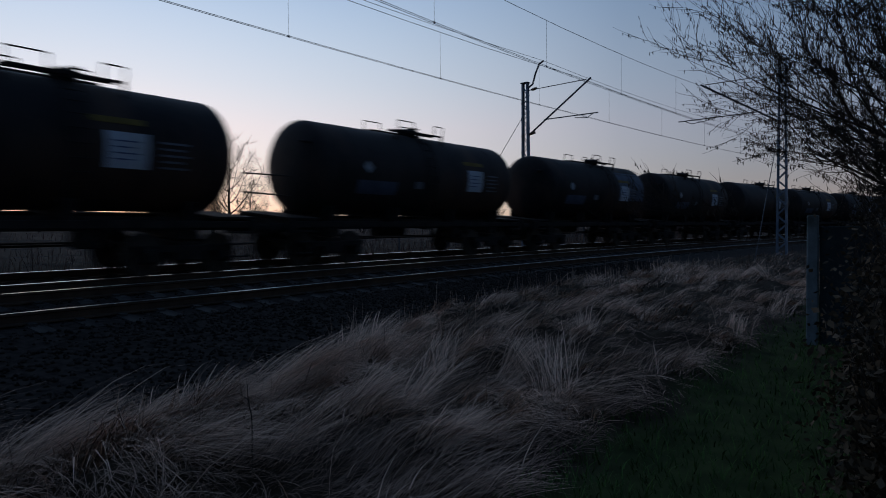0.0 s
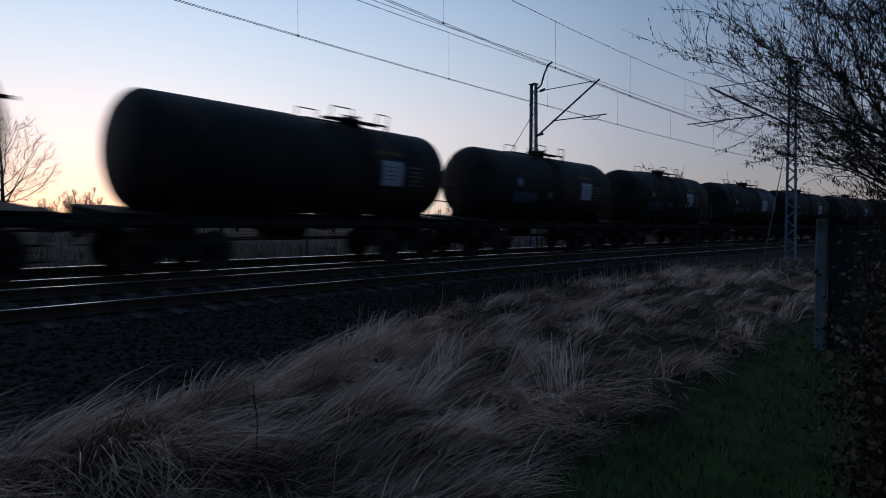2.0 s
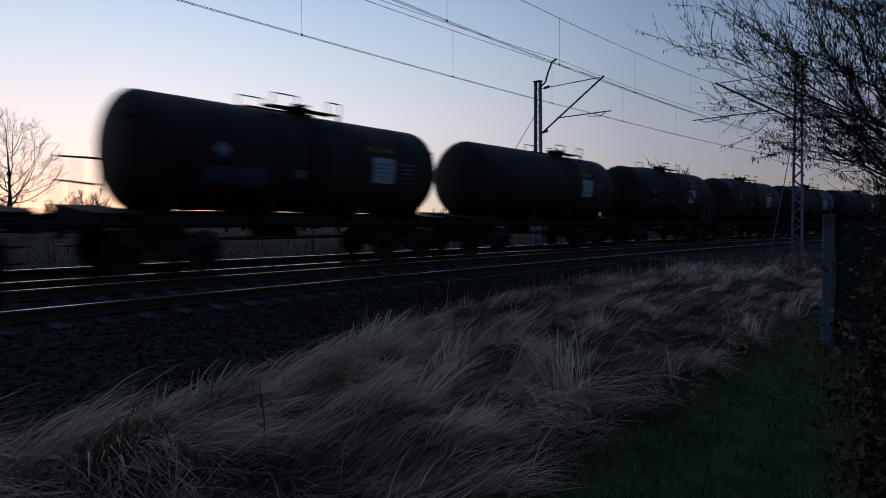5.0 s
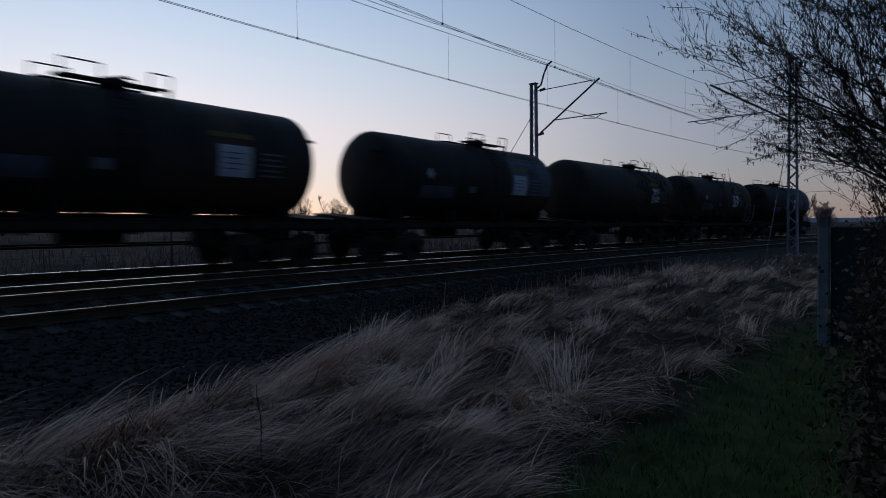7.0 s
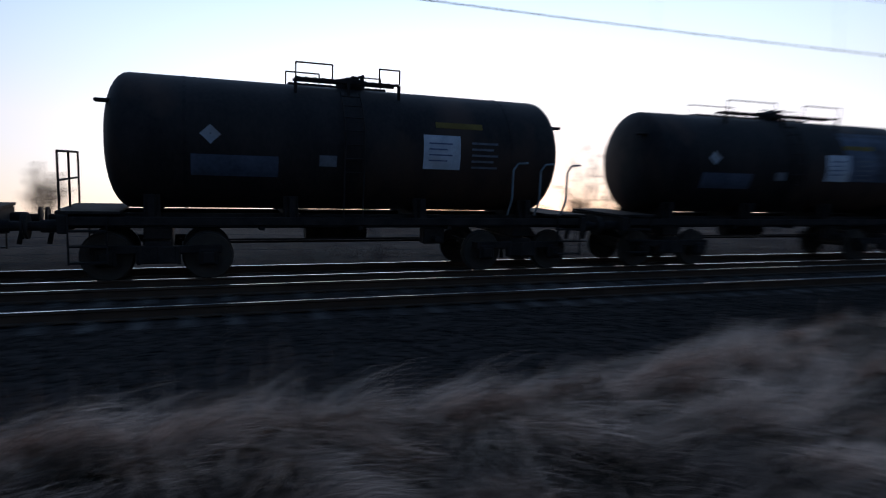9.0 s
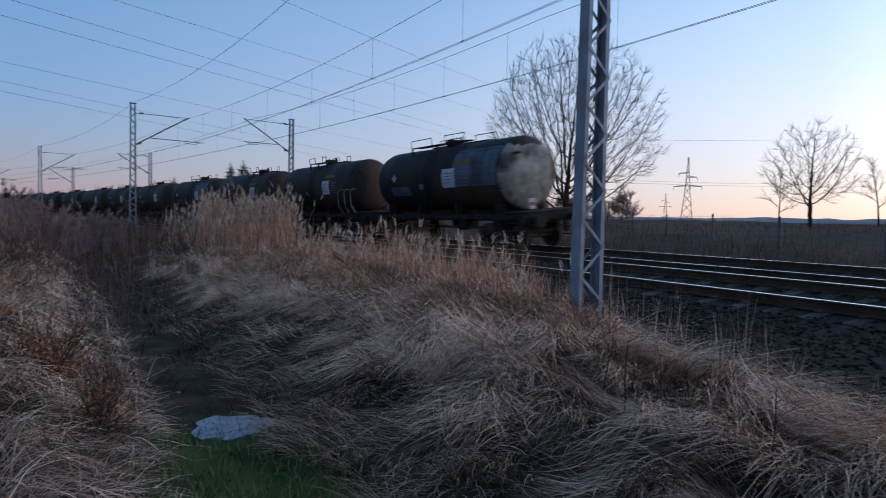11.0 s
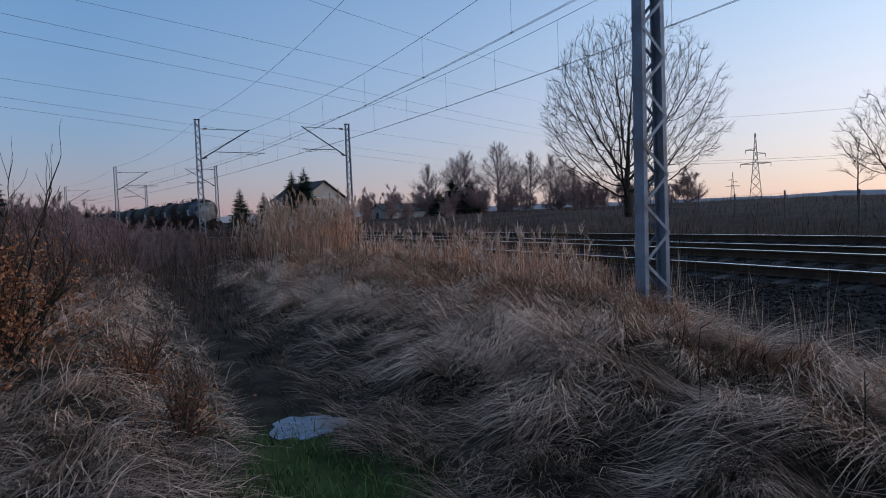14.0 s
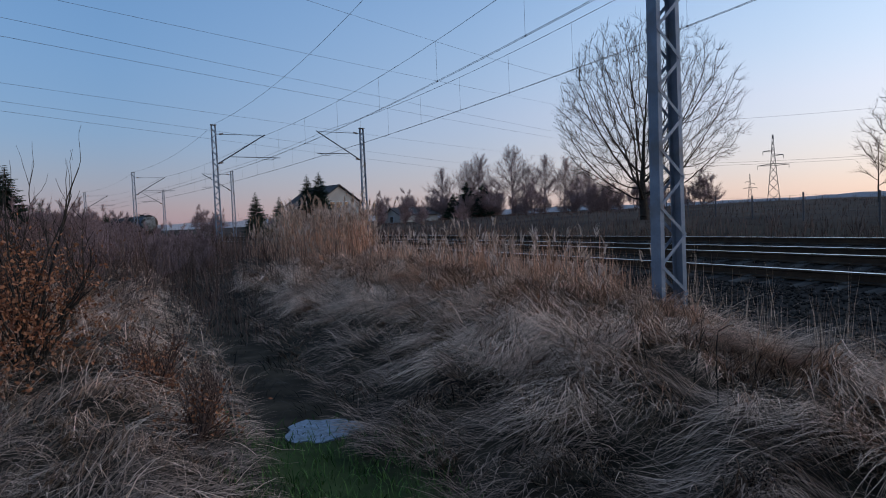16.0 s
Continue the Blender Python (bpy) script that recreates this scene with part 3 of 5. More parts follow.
    for sy in (-1, 1):
        bm = bmesh.new()
        bm_box(bm, (2 * w, 0.05, 0.05), (-0.2, sy * 0.34, top + 0.07))
        bm_box(bm, (2 * w, 0.05, 0.05), (-0.2, sy * 0.72, top + 0.07))
        for i in range(13):
            bm_box(bm, (0.06, 0.42, 0.03), (-0.2 - w + 0.05 + i * (2 * w - 0.1) / 12, sy * 0.53, top + 0.09))
        for x in (-w, 0, w):
            bm_box(bm, (0.06, 0.06, 0.34), (x - 0.2, sy * 0.72, top - 0.1))
        crown.append(part("walkway", bm, FRAME, root))
        for x0, x1 in ((-w - 0.2, -0.55), (0.45, w - 0.2)):
            bm = bmesh.new()
            bm_pipe(bm, [(x0, sy * 0.76, top + 0.08), (x0, sy * 0.76, top + 0.38), (x1, sy * 0.76, top + 0.38), (x1, sy * 0.76, top + 0.08)], 0.017)
            crown.append(part("guard_rail", bm, FRAME, root))
    # ladder up the side
    for sy in (-1, 1):
        bm = bmesh.new()
        for dx in (-0.2, 0.2):
            pts = [(-0.2 + dx, sy * 1.32, 1.2)] + [(-0.2 + dx, sy * (TR + 0.1) * math.cos(a), TZ + (TR + 0.1) * math.sin(a)) for a in (-0.2, 0.1, 0.4, 0.7, 0.95)]
            bm_pipe(bm, pts, 0.018)
        for a in (-0.35, -0.15, 0.05, 0.25, 0.45, 0.65, 0.85):
            bm_rod(bm, (-0.4, sy * (TR + 0.1) * math.cos(a), TZ + (TR + 0.1) * math.sin(a)), (0.0, sy * (TR + 0.1) * math.cos(a), TZ + (TR + 0.1) * math.sin(a)), 0.013)
        crown.append(part("ladder", bm, FRAME, root))
    for o in crown:
        o.location.x = hatch_x
    build_bogie(root, -3.9)
    build_bogie(root, 3.9)
    # panels and faded lettering on the side that is seen
    panel = part("white_panel", curved_plate(panel_x, panel_x + 0.85, TZ - 0.36, TZ + 0.36), WHITE, root, "white notice panel with blue writing bars")
    for i in range(4):
        z = TZ - 0.19 + i * 0.12
        bar = part("writing_bar", curved_plate(panel_x + 0.12, panel_x + (0.66 if i % 2 else 0.54), z, z + 0.028, out=0.012), INK, panel)
    for i in range(5):
        part("writing_bar", curved_plate(panel_x + 1.12, panel_x + 1.75 - 0.1 * (i % 2), TZ - 0.32 + i * 0.13, TZ - 0.275 + i * 0.13), GREYMARK, root, "faded grey writing bar")
    dia = bmesh.new()
    k = (TR + 0.012)
    c = [(-2.95 + 0.19 * u, -k * math.cos(a0), TZ + k * math.sin(a0)) for u, a0 in ((0, -0.02), (1, 0.12), (0, 0.26), (-1, 0.12))]
    dia.faces.new([dia.verts.new(p) for p in c])
    bmesh.ops.solidify(dia, geom=dia.faces[:], thickness=0.006)
    part("hazard_diamond", dia, WHITE, root, "white hazard diamond plate")
    part("small_plate", curved_plate(-0.9, -0.55, TZ - 0.38, TZ - 0.16), GREYMARK, root)
    part("side_board", curved_plate(-3.3, -1.7, TZ - 0.62, TZ - 0.22), TANK_BLUE, root, "dull blue-grey data board")
    part("ochre_stripe", curved_plate(1.6, 2.7, TZ + 0.52, TZ + 0.64), YELLOW, root)
    if blue:
        part("faded_patch", curved_plate(1.6, 4.3, TZ - 0.35, TZ + 1.0, out=0.005), TANK_BLUE, root, "faded blue paint patch")
    if pale_end:
        bm = lathe([(x + (0.006 if x > 0 else 0), r) for x, r in tank_profile() if x > TL / 2 - 0.47 and r > 0.03], 40)
        bmesh.ops.delete(bm, geom=[v for v in bm.verts if v.co.z > TR * 0.82 or v.co.y > TR * 0.75], context="VERTS")
        end = part("pale_end", bm, TANK_PALE, root, "flaking pale grey paint on the tank end", smooth=True)
        for v in end.data.vertices:
            v.co.z += TZ
            v.co.x += 0.005
        tail = part("tail_board", box((0.03, 0.26, 0.36), (5.56, -0.8, 1.62), bevel=0.01), WHITE, root, "white and red tail board")
        part("red_half", box((0.012, 0.2, 0.12), (5.582, -0.8, 1.62), bevel=0.003), RED, tail)
    if railing:
        bm = bmesh.new()
        for y in (-1.1, 0.0, 1.1):
            bm_rod(bm, (-5.5, y, 1.3), (-5.5, y, 2.42), 0.022, n=6)
        for z in (1.9, 2.42):
            bm_rod(bm, (-5.5, -1.1, z), (-5.5, 1.1, z), 0.022, n=6)
        part("end_railing", bm, FRAME, root)
    if end_rails:
        for x in (3.4, 4.1, 4.8):
            part("end_handrail", bm_pipe(bmesh.new(), [(x, -1.22, 1.34), (x, -1.42, 1.7), (x, -1.43, 2.35), (x + 0.12, -1.42, 2.5), (x + 0.4, -1.35, 2.52)], 0.025), POSTM, root, "pale bent handrail")
    return root


def _hoop(x):
    bm = lathe([(x - 0.03, TR - 0.02), (x - 0.03, TR + 0.008), (x + 0.03, TR + 0.008), (x + 0.03, TR - 0.02)], 40)
    bmesh.ops.translate(bm, verts=bm.verts[:], vec=(0, 0, TZ))
    return bm


SPEED = 20.26      # metres a second


def last_gap(t):
    """Where the gap before the last wagon is at t seconds; the train eases a little between 8.2 and 10.3 s."""
    if t <= 8.2:
        return 24.1 - SPEED * (t - 8.2)
    if t >= 10.3:
        return -14.6 - SPEED * (t - 10.3)
    u, span = (t - 8.2) / 2.1, 2.1
    h00, h10, h01, h11 = 2 * u**3 - 3 * u**2 + 1, u**3 - 2 * u**2 + u, -2 * u**3 + 3 * u**2, u**3 - u**2
    return h00 * 24.1 + h10 * span * -SPEED + h01 * -14.6 + h11 * span * -SPEED


# metres by which the train runs ahead of its even pace
DRIFT_T = [0, 0.5, 1, 1.5, 2, 2.5, 3, 3.5, 4.2, 6.3, 7, 7.5, 8, 8.4, 10.3, 11, 12, 13]
DRIFT_S = [0.0, 0.1, 0.15, 0.15, -0.02, 0.25, 0.42, 0.5, 0.45, 0.08, 0.15, 0.72, 0.1, 0.1, 0.42, 0.3, 0.15, 0.0]


def wagon_place(i, t):
    return on_track(last_gap(t) + float(np.interp(t, DRIFT_T, DRIFT_S)) + PITCH / 2 - PITCH * i, 4.7175, 0.171, CANT)


WAGONS = [build_wagon("last tank wagon, dark with pale flaking end and faded blue patch", 0.9, blue=True, pale_end=True, long_walk=True)]
kinds = [build_wagon("dark grimy tank wagon with a white side panel", 1.8, railing=True),
         build_wagon("dark brown tank wagon with pale bent handrails at one end", 1.3, end_rails=True, railing=True),
         build_wagon("sooty tank wagon with a faded blue patch", 1.75, blue=True, hatch_x=0.9),
         build_wagon("soot-black tank wagon with its hatch set towards the rear", 1.9, hatch_x=1.6, long_tank=True)]
order = [1, 3, 2, 0, 1, 3, 0, 0, 2, 1, 0, 3, 0, 2, 0, 3, 1, 0, 2, 0, 1]
used = set()
for i, k in enumerate(order):
    if k in used:
        WAGONS.append(copy_thing(kinds[k], wagon_place(i + 1, 0)))
    else:
        used.add(k)
        kinds[k].matrix_basis = wagon_place(i + 1, 0)
        WAGONS.append(kinds[k])


# ---------------- overhead line ----------------
ACROSS = Matrix.Rotation(math.pi / 2, 4, "Z")     # the legs stand one behind the other across the line


def build_mast(height, arm, side, label, goose=False):
    """A lattice mast of two channels with laced faces; side is the way from the mast to its track."""
    root = new("catenary_mast")
    tagged(root, label, "catenary mast", "masts along the line")
    w0, w1 = 0.24, 0.17
    depth = 0.20
    for e in (-1, 1):
        bm = bmesh.new()
        tilt = Matrix.Rotation(-e * math.atan((w0 - w1) / height), 4, "Y")
        t, fl = 0.014, 0.07
        prof = [(0, -depth / 2), (0, depth / 2), (-e * fl, depth / 2), (-e * fl, depth / 2 - t), (-e * t, depth / 2 - t), (-e * t, -depth / 2 + t), (-e * fl, -depth / 2 + t), (-e * fl, -depth / 2)]
        f0 = bm.faces.new([bm.verts.new((u, v, 0)) for u, v in prof])
        g = bmesh.ops.extrude_face_region(bm, geom=[f0])
        bmesh.ops.translate(bm, verts=[v for v in g["geom"] if isinstance(v, bmesh.types.BMVert)], vec=(0, 0, height))
        bmesh.ops.recalc_face_normals(bm, faces=bm.faces)
        bmesh.ops.transform(bm, matrix=ACROSS @ Matrix.Translation((e * w0, 0, 0)) @ tilt, verts=bm.verts[:])
        part("mast_leg", bm, GALV, root)
    n = int(height / 0.42)
    for y in (-depth / 2 - 0.008, depth / 2 + 0.008):
        for i in range(n):
            z0, z1 = 0.1 + i * (height - 0.3) / n, 0.1 + (i + 1) * (height - 0.3) / n
            e = 1 if i % 2 else -1
            a = Vector((e * (w0 - (w0 - w1) * z0 / height), y, z0))
            b = Vector((-e * (w0 - (w0 - w1) * z1 / height), y, z1))
            d = b - a
            bar = box((0.045, 0.008, d.length), (a + b) / 2, Matrix.Rotation(math.atan2(d.x, d.z), 4, "Y"))
            bmesh.ops.transform(bar, matrix=ACROSS, verts=bar.verts[:])
            part("lacing_bar", bar, GALV, root)
    part("cap_plate", box((0.28, 0.42, 0.05), (0, 0, height + 0.02)), IRON, root)
    if arm:
        zt, zl, zr, reach, reg = arm      # tie height, strut foot, registration height, reach, length of the registration arm
        y1 = side * reach
        bm = rod((0, side * 0.2, zl), (0, y1, zt + 0.02), 0.045)
        part("arm_strut", bm, IRON, root)
        part("arm_tie", rod((0, side * 0.1, zt - 0.05), (0, y1 * 0.94, zt - 0.02), 0.022), IRON, root)
        bm = rod((0, y1 * 0.30, zr + 0.12), (0, y1 * reg, zr + 0.1), 0.028)
        bm_rod(bm, (0, y1 * reg * 0.94, zr + 0.1), (0, y1 * reg * 0.86, zr - 0.08), 0.02)
        bm_rod(bm, (0, y1 * reg * 0.86, zr - 0.08), (0, y1 * reg * 0.70, zr), 0.018)
        part("registration_arm", bm, IRON, root)
        for z, y in ((zl + 0.06, side * 0.3), (zt - 0.05, side * 0.4)):
            ins = bmesh.new()
            for k in range(5):
                bm_rod(ins, (0, y + side * (0.06 * k), z + k * 0.01), (0, y + side * (0.06 * k + 0.03), z + k * 0.01), 0.07, n=10)
            part("insulator", ins, PORCELAIN, root)
    if goose:
        part("gooseneck", bm_pipe(bmesh.new(), [(0, side * 0.1, height - 0.3), (0, side * 0.45, height - 0.1), (0, side * 0.62, height + 0.4), (0, side * 0.85, height + 0.85), (0, side * 1.1, height + 0.95)], 0.05), IRON, root)
    return root


NEAR_D, FAR_D = -3.0, 7.5
FOOT = -0.65
NEAR_S, FAR_S = [-180, -133.0, -91.5, -50.8, -7.3, 34.05, 77, 120], [-195, -159, -122, -85, -47.6, -17.8, 28.2, 74, 120]
near_mast = build_mast(8.85 - FOOT, (8.25 - FOOT, 6.0 - FOOT, 6.42 - FOOT, 3.8, 1.3), 1, "grey-blue lattice mast on the ditch side of the line")
near_mast.matrix_basis = on_track(NEAR_S[3], NEAR_D, FOOT)
for s in (NEAR_S[4], NEAR_S[2], NEAR_S[1], NEAR_S[5]):
    copy_thing(near_mast, on_track(s, NEAR_D, FOOT))
far_mast = build_mast(8.55 + 0.55, (8.22 + 0.55, 6.1 + 0.55, 6.45 + 0.55, 3.7, 1.0), -1, "grey lattice mast on the field side of the line")
far_mast.matrix_basis = on_track(-47.6, FAR_D, -0.55)
for s in (-85.0, -122.0):
    copy_thing(far_mast, on_track(s, FAR_D, -0.55))
goose = build_mast(8.45 + 0.55, (8.12 + 0.55, 5.8 + 0.55, 6.36 + 0.55, 3.7, 1.1), -1, "grey lattice mast with a bent top bracket", goose=True)
goose.matrix_basis = on_track(28.2, FAR_D, -0.55)


def wire(name, pts, r, label, mat=WIRE, n=4):
    """One unbroken round wire through the points."""
    P = np.array(pts, float)
    T = np.gradient(P, axis=0)
    T /= np.linalg.norm(T, axis=1)[:, None]
    U = np.cross(T, [0, 0, 1.0])
    U /= np.linalg.norm(U, axis=1)[:, None] + 1e-9
    V = np.cross(T, U)
    a = 2 * np.pi * np.arange(n) / n
    ring = P[:, None] + r * (np.cos(a)[None, :, None] * U[:, None] + np.sin(a)[None, :, None] * V[:, None])
    k = np.arange(n)
    quad = np.stack([k, (k + 1) % n, (k + 1) % n + n, k + n], axis=1)
    faces = (quad[None] + (np.arange(len(P) - 1) * n)[:, None, None]).reshape(-1, 4)
    return tagged(fast_mesh(name, ring.reshape(-1, 3), [faces], mat), label, "wire", "overhead wires")


def span_wire(name, d, supports, z_sup, sag, r, label, zig=0.0):
    pts = []
    for k, (a, b) in enumerate(zip(supports[:-1], supports[1:])):
        for i in range(12):
            u = i / 12
            dz = zig * (1 if k % 2 else -1) * (1 - 2 * u)
            pts.append(tuple(track(a + (b - a) * u, d + dz, z_sup - 4 * sag * u * (1 - u))[0]))
    pts.append(tuple(track(supports[-1], d, z_sup)[0]))
    return wire(name, pts, r, label)


for d, sup, zc, zm, sag in ((0.72, NEAR_S, 6.45, 8.28, 0.33), (4.72, FAR_S, 6.5, 8.3, 0.22)):
    span_wire("contact_wire", d - 0.03, sup, zc, 0.0, 0.008, "taut copper contact wire over the track", 0.2)
    span_wire("contact_wire", d + 0.05, sup, zc, 0.0, 0.008, "taut copper contact wire over the track", 0.2)
    span_wire("messenger_wire", d, sup, zm, sag, 0.010, "sagging messenger wire above the contact wire", 0.2)
    for k, (a, b) in enumerate(zip(sup[:-1], sup[1:])):
        if abs(a + b) / 2 > 110:
            continue
        for i in range(1, 8):
            u = (i - 0.5) / 7
            s = a + (b - a) * u
            dz = 0.2 * (1 if k % 2 else -1) * (1 - 2 * u)
            z1 = zm - 4 * sag * u * (1 - u)
            p, q = track(s, d + dz, zc)[0], track(s, d + dz, z1)[0]
            bm = rod(p, q, 0.005, n=4)
            bm_box(bm, (0.05, 0.03, 0.06), p)
            o = part("dropper", bm, WIRE, None)
            tagged(o, "thin vertical dropper between two overhead wires", "dropper", "droppers")
span_wire("feeder_wire", NEAR_D + 0.1, NEAR_S, 8.95, 0.5, 0.010, "feeder wire from mast top to mast top")
span_wire("feeder_wire", FAR_D - 1.1, [-17.8, 28.2, 74, 120], 9.4, 0.3, 0.010, "feeder wire from the bent bracket")
# stay wires beside the masts
for s, dd, sz, s2, d2 in ((28.2, FAR_D, 7.0, 22.0, FAR_D + 0.5), (34.05, NEAR_D, 6.5, 27.5, NEAR_D - 0.6)):
    a, b = track(s, dd, sz)[0], track(s2, d2, -0.4)[0]
    wire("stay_wire", [tuple(a), tuple(b)], 0.018, "slanting stay wire from mast to ground")


# ---------------- trees, woods and houses ----------------
def grow(rnd, start, way, length, radius, depth, segs, spread=0.55, up=0.15, kids=(2, 4), droop=0.0, shrink=0.68, steps=4, cut=0.004):
    """Grows a limb with its side shoots into segs as (a, b, ra, rb, depth)."""
    p, d = Vector(start), Vector(way).normalized()
    r = radius
    n = max(2, steps - (0 if depth > 1 else 1))
    for i in range(n):
        d = (d + Vector((rnd.gauss(0, 0.13), rnd.gauss(0, 0.13), rnd.gauss(0, 0.09) + up * 0.3 - droop))).normalized()
        q = p + d * (length / n)
        r2 = radius * (1 - 0.62 * (i + 1) / n)
        segs.append((tuple(p), tuple(q), r, r2, depth))
        if depth > 0 and i >= (1 if depth > 2 else 0):
            for _ in range(rnd.randint(*kids) if i < n - 1 else kids[1]):
                side = Vector((rnd.gauss(0, 1), rnd.gauss(0, 1), rnd.gauss(0, 0.6))).normalized()
                w = (d * (1 - spread) + side * spread + Vector((0, 0, up))).normalized()
                grow(rnd, q, w, length * shrink * rnd.uniform(0.65, 1.1), max(r2 * 0.66, cut), depth - 1, segs, spread, up, kids, droop, shrink, steps, cut)
        p, r = q, r2


def tree_parts(root, segs, bark, twig):
    thick = [s for s in segs if s[4] >= 2]
    thin = [s for s in segs if s[4] < 2]
    for name, group, mat, k in (("trunk", thick, bark, 6), ("crown", thin, twig, 3)):
        if group:
            o = segments_mesh(name, [s[:4] for s in group], mat, [k] * len(group), smooth=(k > 3))
            o.parent = root
    return root


def bare_tree(at, height, seed, label, limbs=16, depth=3, fork=0.14, top=0.8, low=75, high=25, reach=0.5, kids=(1, 2), bark=BARK, twig=BARK, r0=None, name="bare_tree", cut=0.01, shrink=0.55, spread=0.42, up=0.06, stems=1):
    """A leader with limbs from fork to top of its height; low and high are the limbs' angles from upright at foot and crown."""
    rnd = random.Random(seed)
    segs = []
    r0 = r0 or height * 0.018
    for k in range(stems):
        ang = rnd.uniform(0, 6.28)
        tilt = 0.0 if stems == 1 else rnd.uniform(0.15, 0.7)
        d = Vector((math.cos(ang) * tilt, math.sin(ang) * tilt, 1)).normalized()
        h = height * (1 if k == 0 else rnd.uniform(0.6, 0.95))
        pts = [Vector((0, 0, -0.4)) if stems == 1 else Vector((rnd.gauss(0, 0.2), rnd.gauss(0, 0.2), -0.3))]
        n = 10
        for i in range(n):
            d = (d + Vector((rnd.gauss(0, 0.06), rnd.gauss(0, 0.06), 0.05))).normalized()
            pts.append(pts[-1] + d * h / n)
        rad = lambda u: r0 * (1.15 - 1.0 * u ** 0.8) / (1 if stems == 1 else 1.5) + cut
        for i in range(n):
            segs.append((tuple(pts[i]), tuple(pts[i + 1]), rad(i / n), rad((i + 1) / n), 9))
        m = max(3, limbs // stems)
        for i in range(m):
            u = fork + (top + 0.18 - fork) * (i + rnd.random()) / m
            j = min(int(u * n), n - 1)
            p = pts[j].lerp(pts[j + 1], u * n - j)
            v = max(0, min(1, (u - fork) / (top - fork)))
            th = radians(low + (high - low) * v + rnd.uniform(-10, 10))
            az = 2.4 * i + rnd.uniform(-0.5, 0.5)
            w = (math.sin(th) * math.cos(az), math.sin(th) * math.sin(az), math.cos(th))
            grow(rnd, p, w, height * reach * (1 - 0.62 * v) * rnd.uniform(0.75, 1.1), max(rad(u) * 0.5, cut), depth, segs, spread, up, kids, 0, shrink, 5, cut)
    root = new(name)
    tagged(root, label, "tree", "bare trees")
    tree_parts(root, segs, bark, twig)
    root.location = (at[0], at[1], gz(*at))
    return root


def placed(ob, x, y, turn=0, size=1.0, z=None):
    o = copy_thing(ob, pose(x, y, gz(x, y) if z is None else z, 0, 0, turn))
    o.scale = (size, size, size)
    return o


